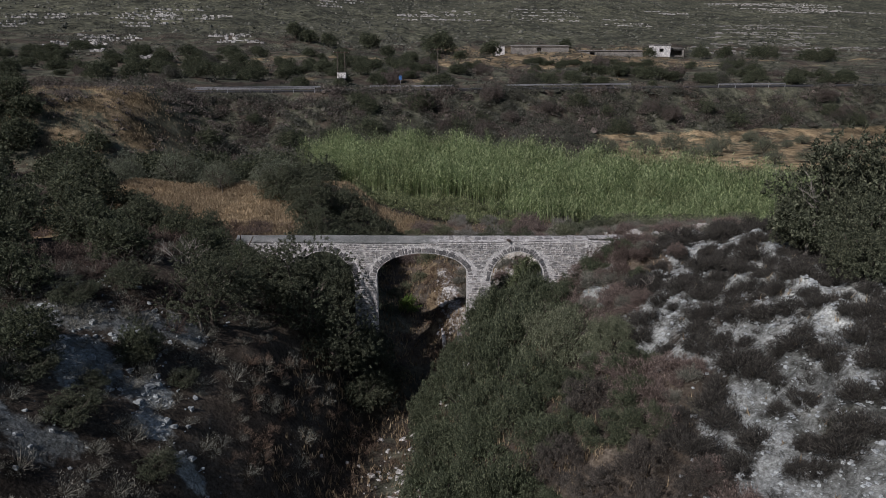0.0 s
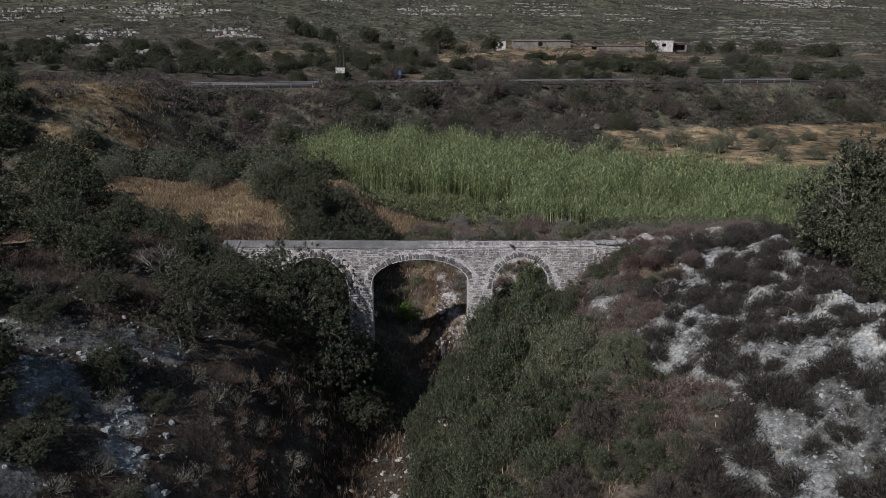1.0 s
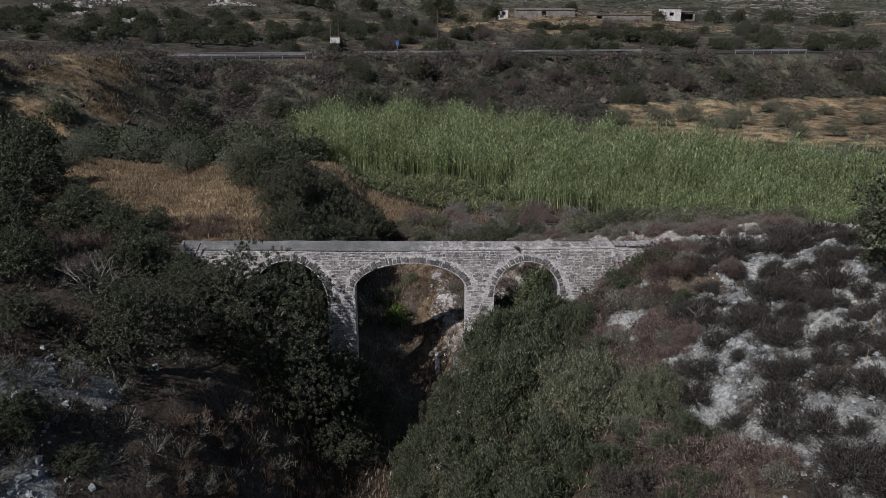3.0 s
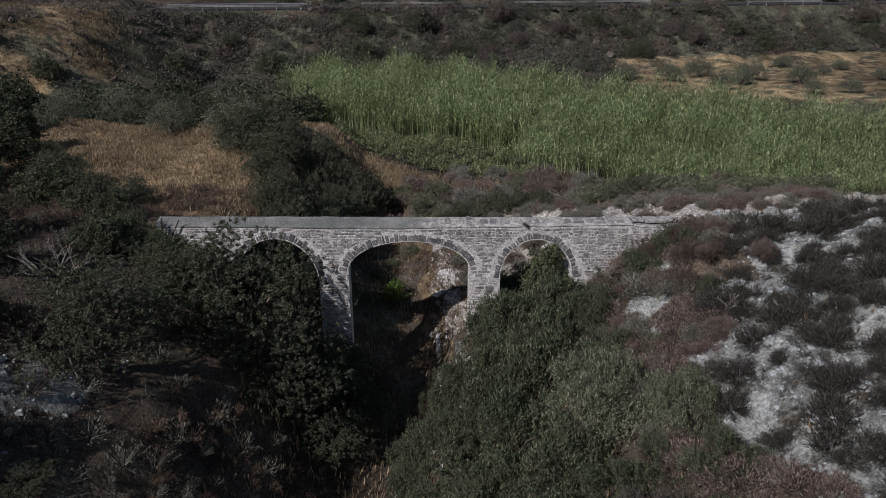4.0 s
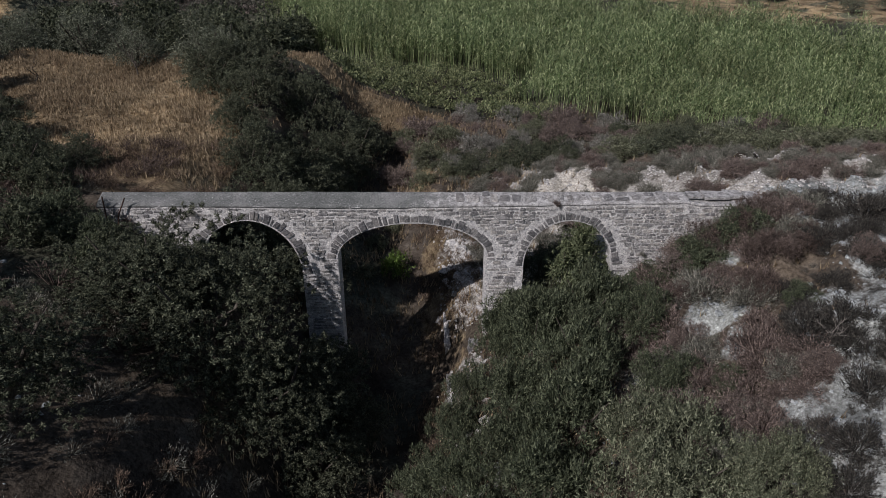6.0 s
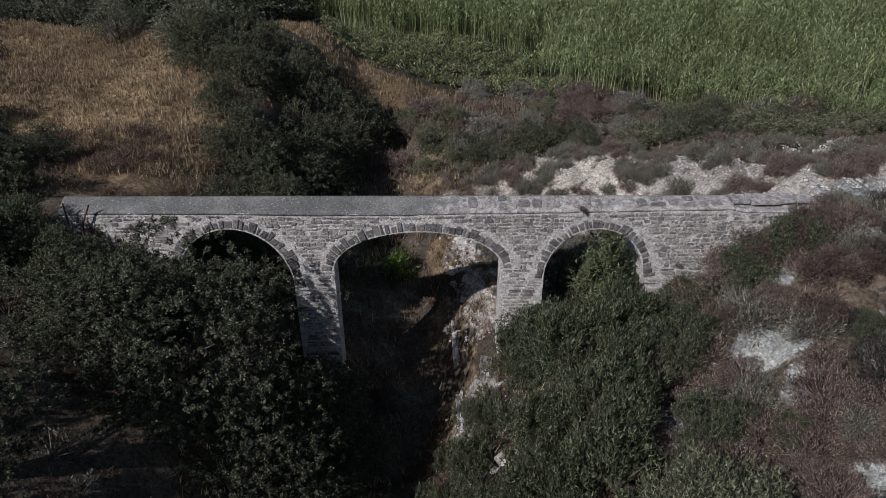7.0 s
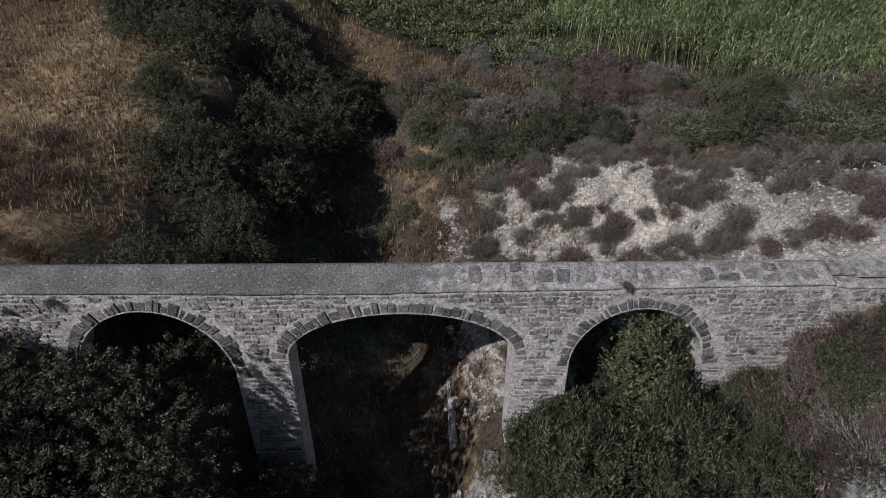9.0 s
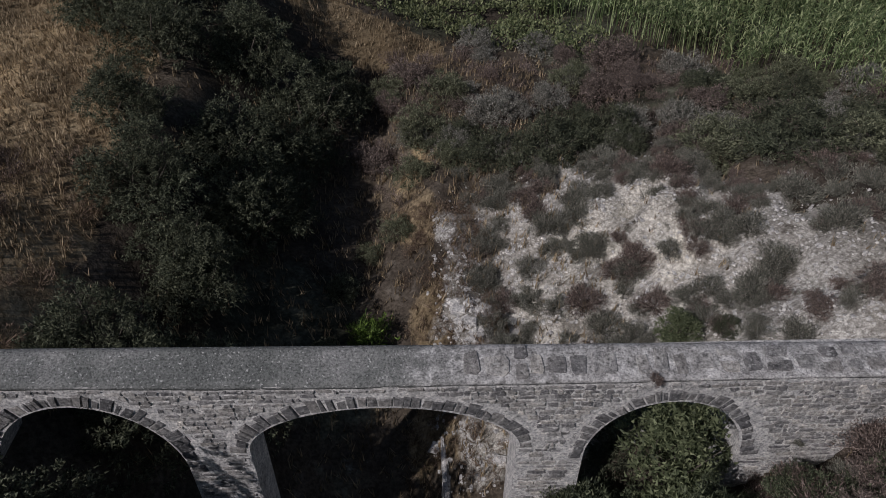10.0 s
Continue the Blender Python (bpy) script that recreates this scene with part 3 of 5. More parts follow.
def coping(x0, x1, n, material, label, drop=0.0):
    """The back of the channel, sloping up from the front ledge."""
    bm = bmesh.new()
    rings = []
    for k in range(n + 1):
        x = x0 + (x1 - x0) * k / n
        rings.append([bm.verts.new((x, yy, zz)) for yy, zz in coping_profile(x, drop)])
    for a, b in zip(rings, rings[1:]):
        for i in range(len(a)):
            q = (i + 1) % len(a)
            bm.faces.new((a[i], b[i], b[q], a[q]))
    bm.faces.new(rings[0])
    bm.faces.new(rings[-1][::-1])
    bmesh.ops.recalc_face_normals(bm, faces=bm.faces)
    for f in bm.faces:
        f.smooth = len(f.verts) == 4
    return part("coping", bm, material, aqueduct, label)


coping(LEFT_END - 0.04, 9.3, 250, COPING, "weathered grey plaster coping with pale flecks and flat stones")
coping(9.305, RIGHT_END - 0.05, 40, COPING, "broken lower end of the coping", 0.18)

# ---- trees and bushes, near ones first ----
CAROB = [tree_mesh_pair(20 + k, 3.0, 4.2, 1.0, 84, 52000, 0.072, 0.042, LEAF_CAROB, lobe=0.26, tuft=34, simple=True) for k in range(2)]
MASTIC = [tree_mesh_pair(30 + k, 1.5, 1.7, 0.1, 38, 12000, 0.1, 0.038, LEAF_MASTIC, limbs=4, trunk=0.07, flat=0.9, droop=0.0, lobe=0.34, simple=True) for k in range(3)]
MASTIC_FINE = [tree_mesh_pair(33 + k, 1.5, 1.7, 0.1, 36, 14000, 0.1, 0.034, LEAF_MASTIC, limbs=4, trunk=0.07, flat=1.0, droop=0.0, lobe=0.32, tuft=16, simple=True) for k in range(2)]
PALE = [tree_mesh_pair(40 + k, 1.5, 1.7, 0.1, 46, 24000, 0.062, 0.021, LEAF_PALE, limbs=4, trunk=0.07, flat=1.1, droop=0.0, lobe=0.3, simple=True) for k in range(2)]
CLOSE = [tree_mesh_pair(45 + k, 1.9, 2.1, 0.4, 52, 22000, 0.074, 0.044, LEAF_CAROB, trunk=0.1, lobe=0.3, tuft=18, simple=True) for k in range(2)]
BELT = [tree_mesh_pair(48 + k, 1.5, 1.7, 0.0, 40, 8000, 0.11, 0.034, m, limbs=3, trunk=0.06, flat=0.7, droop=0.0, lobe=0.27, tuft=14, simple=True) for k, m in enumerate((LEAF_THICKET, HEATH_GREY, HEATH_BROWN, LEAF_BELT))]
HEATHBUSH = [tree_mesh_pair(245 + k, 1.0, 1.2, 0.0, 34, 15000, 0.058, 0.015, m, limbs=3, trunk=0.03, flat=0.8, droop=0.0, lobe=0.27, tuft=14, simple=True) for k, m in enumerate((HEATH_BROWN, HEATH_RUST, LEAF_MASTIC, HEATH_SHADED))]
ARCHBUSH = tree_mesh_pair(260, 1.15, 2.7, 0.7, 40, 9000, 0.12, 0.055, LEAF_ARCH, limbs=4, trunk=0.06, flat=0.95, droop=0.0, lobe=0.3, tuft=12, simple=True)
THICKET = [tree_mesh_pair(145 + k, 1.9, 2.1, 0.3, 56, 18000, 0.09, 0.036, LEAF_THICKET, trunk=0.1, lobe=0.28, tuft=16, simple=True) for k in range(3)]
SCRUBTREE = [tree_mesh_pair(57 + k, 2.2, 2.6, 0.2, 44, 5200, 0.19, 0.09, (LEAF_DARK, SCRUB_BROWN, SCRUB)[k], trunk=0.13, lobe=0.31, limbs=2, tuft=12, simple=True) for k in range(3)]
MID = [tree_mesh_pair(50 + k, 2.2, 2.6, 0.5, 52, 13000, 0.115, 0.07, LEAF_DARK, trunk=0.13, lobe=0.29, tuft=17, simple=True) for k in range(3)]
FAR = [tree_mesh_pair(55 + k, 2.2, 2.6, 0.4, 44, 5200, 0.18, 0.13, LEAF_DARK, trunk=0.13, lobe=0.31, limbs=3, tuft=12, simple=True) for k in range(3)]
OLIVE = [tree_mesh_pair(60 + k, 2.2, 2.4, 0.6, 44, 10000, 0.13, 0.045, LEAF_OLIVE, trunk=0.17, lobe=0.36, simple=True) for k in range(3)]
LIME = tree_mesh_pair(70, 0.7, 1.0, 0.05, 18, 1500, 0.12, 0.04, LEAF_LIME, limbs=3, trunk=0.03, flat=0.9, droop=0.0)

rng = random.Random(5)
REEDS = [(-19, 105), (-14.5, 117), (-3, 122), (9, 117), (19, 105), (25, 97), (35, 92), (42, 84), (56, 79), (72, 71), (72, 50), (40, 48), (28, 50.5), (22, 53.5), (18, 56.5), (13, 59.5), (9.5, 61.5), (7.2, 66), (8.2, 73), (4, 77.5), (-2.4, 81), (-8.6, 87)]
CAROB_LABEL = "dark green carob tree with dense glossy leaves"
MASTIC_LABEL = "dark green upright mastic bush on the gully bank"
for x, y, s, sz in ((-5.9, 34.0, 1.1, 0.98), (-8.2, 34.4, 0.85, 0.72), (-4.4, 33.0, 0.85, 1.1), (-9.3, 29.4, 0.9, 0.9)):
    tree("carob_tree", CAROB[int(x * 10) % 2], x, y, s, rng.uniform(0, 6), CAROB_LABEL + " below the bridge", sz=sz)
for x, y, s in ((4.2, 35.4, 1.1), (5.8, 35.7, 1.0), (3.3, 36.3, 0.6), (6.9, 34.2, 0.7), (2.9, 36.7, 0.75), (3.6, 36.9, 0.95), (4.8, 36.5, 0.75), (4.3, 37.1, 0.8), (6.1, 36.6, 0.7), (3.2, 33.2, 1.0), (5.0, 33.2, 1.05), (2.9, 31.0, 0.95), (4.6, 31.0, 1.1), (3.6, 28.8, 1.1), (2.6, 26.8, 0.9),
                (4.4, 26.4, 1.0), (3.6, 24.4, 0.9), (4.2, 21.8, 0.8), (6.8, 31.4, 0.7), (2.2, 23.6, 0.9), (1.9, 25.4, 0.8), (0.4, 32.6, 0.8), (1.3, 33.6, 0.75), (0.2, 30.4, 0.8), (1.4, 31.2, 0.9), (0.5, 28.4, 0.75), (1.7, 28.8, 0.95), (0.6, 25.6, 0.85), (0.3, 23.2, 0.9), (1.2, 21.4, 0.9), (1.9, 35.2, 0.6), (2.8, 20.0, 0.9), (3.0, 16.6, 1.1)):
    tree("mastic_bush", MASTIC_FINE[rng.randrange(2)] if y > 28 else MASTIC[rng.randrange(3)], x, y, s, rng.uniform(0, 6), MASTIC_LABEL, "bush", "mastic bushes on the bank", sz=rng.uniform(1.1, 1.5))
for x, y, s in ((6.0, 28.0, 1.45), (7.7, 27.0, 0.9)):
    tree("pale_bush", PALE[rng.randrange(2)], x, y, s, rng.uniform(0, 6), "pale grey-green rounded bush with fine upright shoots", "bush", "pale bushes on the bank", sz=1.25)
# an added dark bush stands in for the shade inside the arch
tree("evergreen_bush", THICKET[1], 4.75, 39.7, 0.8, 2.0, "dark bush added close behind the small arch for shade", "bush", "bushes behind the bridge", sz=0.9)
tree("leafy_bush", ARCHBUSH, 5.78, 37.95, 1.08, 1.0, "leafy green bush filling the small arch", "bush", sz=0.88)
for x, y, s in ((8.0, 36.6, 0.9), (8.9, 36.2, 1.15), (9.9, 36.6, 1.2), (10.9, 36.5, 1.1), (11.7, 36.7, 0.95), (9.4, 34.6, 0.85), (10.6, 34.4, 0.9), (8.4, 34.4, 0.75), (11.8, 34.9, 0.8), (7.9, 32.8, 0.75), (9.9, 33.4, 0.8), (10.6, 32.4, 0.7), (11.3, 37.3, 0.6), (12.3, 38.2, 0.45), (8.2, 30.6, 0.7), (9.9, 29.8, 0.6), (12.6, 33.4, 0.7), (8.0, 29.2, 0.9), (8.9, 28.0, 0.8), (7.9, 24.4, 1.2), (5.4, 25.0, 1.2), (6.8, 25.4, 1.3), (6.2, 23.4, 1.3), (5.0, 22.6, 1.1), (7.4, 22.4, 1.2), (4.6, 20.2, 1.2), (6.0, 20.8, 1.3), (7.2, 20.0, 1.1), (3.6, 18.6, 1.2), (5.2, 18.2, 1.3), (6.6, 18.0, 1.1), (4.4, 16.2, 1.2), (6.0, 15.8, 1.2), (2.4, 18.6, 0.9), (7.4, 16.2, 0.9)):
    # nearer bushes get dark leaf colours that paint in the pale bush's shaded side
    kind = rng.choice((0, 1, 0, 1, 2)) if y > 28.5 else rng.choice((2, 2, 3))
    tree("heath_bush", HEATHBUSH[kind], x, y, s, rng.uniform(0, 6), ("brown twiggy" if kind < 2 else "dark green" if kind == 2 else "shade-toned grey-brown") + " heath bush on the slope beside the bridge", "bush", "heath bushes by the bridge", sz=rng.uniform(0.8, 1.15))
# added to stop sun coming through the arch, so the gully floor goes dark
for x, y, s in ((-5.3, 39.9, 1.15), (-4.2, 41.2, 1.05), (-6.6, 40.4, 1.0)):
    tree("evergreen_bush", THICKET[rng.randrange(3)], x, y, s, rng.uniform(0, 6), "dark bush added close behind the small arch for shade", "bush", "bushes behind the bridge", sz=1.1)
for x, y, s in ((-3.3, 36.2, 1.05), (-2.5, 34.9, 0.95), (-3.9, 34.6, 1.1), (-2.9, 33.0, 0.9)):
    tree("evergreen_bush", CLOSE[rng.randrange(2)], x, y, s, rng.uniform(0, 6), "dark bush at the foot of the bridge pier", "bush", "bushes at the pier")
for x, y, s in ((-13.4, 43.2, 0.75), (-15.2, 44.0, 0.8), (-17.4, 45.8, 0.95), (-19.4, 48.2, 1.0), (-21.2, 51.4, 0.95)):
    tree("evergreen_bush", THICKET[rng.randrange(3)], x, y, s, rng.uniform(0, 6), "dark green bush at the near edge of the dry field", "bush", "bushes beside the field", sz=0.9)
for x, y, s in ((-13.6, 26.4, 0.6), (-15.4, 23.2, 0.7), (-12.8, 21.6, 0.55), (-11.2, 20.6, 0.6), (-10.8, 24.6, 0.4), (-8.6, 20.2, 0.45), (-14.6, 20.0, 0.7), (-9.2, 24.9, 0.4), (-12.4, 28.6, 0.7), (-7.2, 19.6, 0.4), (-11.4, 22.4, 0.35)):
    tree("evergreen_bush", CLOSE[rng.randrange(2)], x, y, s, rng.uniform(0, 6), "low dark bush on the shaded rocky bank", "bush", "bushes on the rocky bank", sz=0.8)
tree("lime_bush", LIME, -0.85, 44.6, 1.15, 0.4, "fresh bright green young bush in the gully", "bush", sz=1.2)
for x, y, s in ((-8.6, 36.3, 0.75), (-9.8, 36.0, 0.8), (-11.2, 36.6, 0.9), (8.2, 36.5, 0.55), (9.3, 36.2, 0.7), (10.6, 36.4, 0.75), (7.3, 35.4, 0.5), (7.1, 36.9, 0.42), (7.9, 36.9, 0.5)):
    tree("evergreen_bush", MASTIC[rng.randrange(3)], x, y, s, rng.uniform(0, 6), "dark bush growing against the bridge wall", "bush", "bushes at the wall")
tree("evergreen_bush", CLOSE[0], -6.9, 35.9, 1.1, 0.7, "dark bush reaching up before the small arch", "bush", sz=0.85)
tree("yellow_green_bush", ARCHBUSH, 6.9, 41.6, 0.55, 0.2, "small yellow-green bush on the white bank", "bush", sz=0.5)
for x, y, s in ((9.6, 41.0, 0.4), (10.9, 40.9, 0.5), (12.2, 41.1, 0.55), (13.8, 40.6, 0.45), (8.0, 41.3, 0.35), (15.2, 41.6, 0.6)):
    tree("round_bush", BELT[rng.choice((0, 2))], x, y, s, rng.uniform(0, 6), "dark low bush behind the bridge wall", "bush", "bushes behind the wall", sz=0.8)
for x, y, s in ((-2.2, 44.0, 0.4), (-1.9, 46.6, 0.5), (-1.2, 48.4, 0.45), (-0.2, 49.2, 0.6), (0.3, 51.6, 0.7), (0.6, 54.0, 0.95), (1.6, 56.5, 1.0), (-0.6, 57.2, 0.8)):
    tree("round_bush", BELT[3], x, y, s, rng.uniform(0, 6), "dark green bush along the gully edge", "bush", "bushes along the gully", sz=0.9)
for x, y, s in ((10.6, 49.6, 1.3), (12.6, 48.4, 1.45), (14.6, 47.6, 1.35), (16.8, 47.0, 1.4), (13.6, 50.8, 1.4), (16.4, 50.0, 1.5), (19.2, 47.8, 1.5), (19.4, 51.2, 1.5), (21.6, 46.4, 1.3), (22.6, 50.4, 1.5)):
    tree("olive_green_bush", BELT[rng.choice((0, 3))], x, y, s, rng.uniform(0, 6), "low spreading olive-green bush behind the white bank", "bush", "bushes behind the bank", sz=0.62)
for x, y, s in ((3.4, 51.6, 1.1), (5.2, 51.2, 1.25), (6.6, 52.6, 1.0), (2.0, 53.4, 0.9), (7.9, 51.3, 0.7)):
    tree("olive_green_bush", BELT[0], x, y, s, rng.uniform(0, 6), "dense dark bush at the edge of the white bank", "bush", "bushes behind the bank", sz=0.8)
for row in range(6):
    for k in range(20):
        x, y = -0.5 + 1.55 * k + rng.uniform(-0.8, 0.8) + 0.3 * row, 52.6 + 1.9 * row - 0.12 * k + rng.uniform(-1.0, 1.0)
        if rng.random() < 0.24 or y < 51.6 - 0.22 * max(x - 8, 0) or inside(REEDS, np.array([x]), np.array([y]))[0] or (x < 2.5 and abs(y - 61.4 + 0.72 * x) < 3.2):
            continue
        kind = rng.choices((0, 1, 2, 3), (0.08, 0.46, 0.31, 0.15))[0]
        what = ("dark green", "grey-green", "brownish", "olive-green")[kind]
        tree("round_bush", BELT[kind], x, y, rng.uniform(0.5, 1.05), rng.uniform(0, 6), "round " + what + " bush in the belt before the reeds", "bush", "bushes before the reeds", sz=rng.uniform(0.7, 1.05))
# behind the bridge, towards the field
for x, y, s in ((-5.4, 43.8, 1.0), (-5.9, 44.6, 0.95), (-4.9, 47.6, 1.2), (-7.2, 46.6, 1.1), (-4.3, 49.6, 0.95), (-5.8, 50.4, 1.2), (-3.8, 52.2, 1.0), (-8.4, 49.6, 0.9)):
    tree("evergreen_bush", THICKET[rng.randrange(3)], x, y, s, rng.uniform(0, 6), "olive-green evergreen bush close behind the bridge", "bush", "bushes behind the bridge", sz=1.0)
for x, y, s in ((-4.0, 54.6, 1.4), (-6.2, 56.4, 1.35), (-3.2, 57.0, 0.95), (-8.8, 54.6, 1.2), (-9.6, 58.6, 1.5), (-11.4, 57.2, 1.25)):
    tree("evergreen_bush", THICKET[rng.randrange(3)], x, y, s, rng.uniform(0, 6), "evergreen bush behind the bridge beside the dry field", "bush", "bushes behind the bridge", sz=1.05)
for x, y, s in ((-12.3, 59.6, 1.3), (-18.4, 63.4, 1.0), (-24.0, 69, 1.3), (-30, 71, 1.2)):
    tree("olive_tree", OLIVE[rng.randrange(3)], x, y, s, rng.uniform(0, 6), "grey-green olive tree at the edge of the dry field", group="olives round the field")
for x, y, s in ((-14.5, 41.2, 0.72), (-17.5, 43.5, 0.96), (-12.6, 39.4, 0.56), (-22, 44.5, 1.12), (-24.5, 50, 1.5), (-27, 56, 1.5), (-31, 62, 1.6), (-29, 47, 1.5), (-35, 54, 1.7), (-17, 35.5, 0.96),
                (-22, 38, 1.12), (-28, 40, 1.28), (-14, 32, 0.8), (-19, 30.0, 1.04), (-26, 32, 1.2), (-36, 45, 1.7), (-16, 26.5, 0.8), (-42, 60, 1.8), (-11.5, 35.5, 0.64), (-13.5, 22.5, 0.64), (-10.8, 25, 0.48)):
    tree("evergreen_tree", MID[rng.randrange(3)], x, y, s, rng.uniform(0, 6), "dark evergreen tree on the high bank", group="trees on the bank")
for x, y, s in ((18.6, 29.2, 1.9), (21.2, 26.4, 1.8), (17.2, 25.4, 1.1), (15.8, 23.4, 0.9), (18.6, 33.0, 0.9), (18.0, 27.6, 1.15), (19.6, 30.4, 1.3), (17.0, 29.4, 0.9)):
    tree("evergreen_tree", CLOSE[rng.randrange(2)], x, y, s, rng.uniform(0, 6), "tall dark tree with bare twigs on the chalk slope", sz=1.25)
# between field and hill
for k in range(48):
    x, y = rng.uniform(-58, -12), rng.uniform(70, 100)
    if x > -17 and y > 92:
        continue
    kind = rng.random()
    if kind < 0.7:
        tree("evergreen_tree", FAR[rng.randrange(3)], x, y, rng.uniform(1.0, 1.7), rng.uniform(0, 6), "dark evergreen tree in the thicket beyond the field", group="trees beyond the field")
    else:
        tree("olive_tree", OLIVE[rng.randrange(3)], x, y, rng.uniform(1.0, 1.5), rng.uniform(0, 6), "grey-green olive tree in the thicket beyond the field", group="trees beyond the field")
for x, y, s in ((40.1, 125.2, 1.2), (47.3, 131, 1.3), (45.3, 116.5, 1.1), (55.2, 128.3, 1.3), (60.2, 121.9, 1.25), (57, 111.5, 0.9), (76, 138.9, 0.8), (33.4, 127.3, 1.1), (66, 140, 0.9), (77, 128, 0.8), (70, 133, 0.7), (51, 122, 0.9), (63, 113, 0.9)):
    tree("olive_tree", OLIVE[rng.randrange(3)], x, y, s, rng.uniform(0, 6), "grey-green olive tree in a row on dry yellow ground", group="olives in the grove")

def bare_tree(x, y, tall, seed, label, wood=DEADWOOD):
    r = random.Random(seed)
    pieces = []

    def grow(p, way, length, rad, depth):
        bend = Vector((r.uniform(-0.4, 0.4), r.uniform(-0.4, 0.4), r.uniform(-0.1, 0.3)))
        mid = p + way * length * 0.5
        end = mid + (way + bend).normalized() * length * 0.5
        pieces.append(tube([p, mid, end], [rad, rad * 0.8, rad * 0.55], 5))
        if depth:
            for k in range(r.choice((2, 3))):
                nxt = (way + Vector((r.uniform(-1, 1), r.uniform(-1, 1), r.uniform(-0.3, 0.6)))).normalized()
                grow(end, nxt, length * r.uniform(0.6, 0.85), rad * 0.55, depth - 1)

    grow(Vector((0, 0, -0.2)), Vector((0.1, 0, 1)).normalized(), tall * 0.4, tall * 0.035, 4)
    v, f = joined(pieces)
    ob = tagged(new("bare_tree", fast_mesh("bare_tree", v, f, [wood], True)), label, "tree", "bare trees")
    ob.location = (x, y, height(x, y))
    return ob


bare_tree(-17.3, 60.4, 1.9, 1, "small gnarled dark leafless tree on the dry field", BARK)
bare_tree(-22.6, 58.5, 1.7, 2, "small gnarled dark leafless tree on the dry field", BARK)
bare_tree(-10.6, 31.0, 2.6, 3, "pale dead bush with bare branches on the rocky bank")
bare_tree(-9.6, 28.6, 2.0, 4, "pale dead bush with bare branches on the rocky bank")
bare_tree(16.4, 28.6, 3.4, 5, "leafless twiggy tree on the chalk slope")
bare_tree(10.4, 30.6, 0.9, 6, "small pale dead shrub on the chalk slope")

# ---- low shrubs on the slopes ----
def shrub_mesh(seed, material, twigs=150, sprigs=6):
    """A cushion of thin twigs with upright sprigs towards their tips."""
    r = np.random.RandomState(seed)
    o = unit(r.normal(0, 1, (twigs, 3)) * (1, 1, 0.9))
    o[:, 2] = np.abs(o[:, 2])
    lobes = 1 + 0.2 * np.sin(3 * np.arctan2(o[:, 1], o[:, 0]) + seed)[:, None] + 0.1 * np.sin(7 * o[:, :1] + 5 * o[:, 1:2] + seed)
    tip = o * r.uniform(0.7, 1.06, (twigs, 1)) * lobes * (0.5, 0.5, 0.48)
    foot = tip * 0.25 * (1, 1, 0.2)
    side = unit(np.cross(o, r.normal(0, 1, (twigs, 3)))) * 0.009
    v1, f1 = np.stack([foot - side, foot + side, tip], 1).reshape(-1, 3), np.arange(3 * twigs).reshape(-1, 3)
    n = twigs * sprigs
    w = np.repeat(np.arange(twigs), sprigs)
    at = tip[w] * r.uniform(0.45, 1.0, (n, 1)) ** 0.6 + r.normal(0, 0.035, (n, 3))
    way = unit(o[w] * 0.8 + r.normal(0, 0.45, (n, 3)) + (0, 0, 0.6))
    side = unit(np.cross(way, r.normal(0, 1, (n, 3)))) * 0.008
    tri = np.stack([at - side, at + side, at + way * r.uniform(0.04, 0.085, (n, 1))], 1).reshape(-1, 3)
    v, f = joined([(v1, f1), (tri, np.arange(3 * n).reshape(-1, 3))])
    return fast_mesh("dry_shrub", v, f, [material])


SHRUBS = [shrub_mesh(80 + k, TWIG_BROWN, 210, 15) for k in range(3)] + [shrub_mesh(90 + k, TWIG_GREY, 210, 15) for k in range(3)]
DOMES = [shrub_mesh(180 + k, HEATH_DARK, 230, 15) for k in range(3)]


def shrub(x, y, s, brown, label, group):
    ob = new("dry_shrub" if brown else "grey_shrub", SHRUBS[rng.randrange(3) + (0 if brown else 3)])
    ob.location = (x, y, height(x, y) - 0.04)
    ob.rotation_euler = (rng.uniform(-0.1, 0.1), rng.uniform(-0.1, 0.1), rng.uniform(0, 6.28))
    ob.scale = (s, s, s * rng.uniform(0.75, 1.05))
    return tagged(ob, ("dry brown " if brown else "grey-green ") + label, "shrub", group)


def dome(x, y, s):
    ob = new("heath_shrub", DOMES[rng.randrange(3)])
    ob.location = (x, y, height(x, y) - 0.05)
    ob.rotation_euler = (rng.uniform(-0.15, 0.05), rng.uniform(-0.1, 0.1), rng.uniform(0, 6.28))
    ob.scale = (s * rng.uniform(0.85, 1.2), s, s * rng.uniform(0.75, 1.0))
    return tagged(ob, "dark domed heath shrub on the pale marl slope", "shrub", "heath shrubs on the slope")


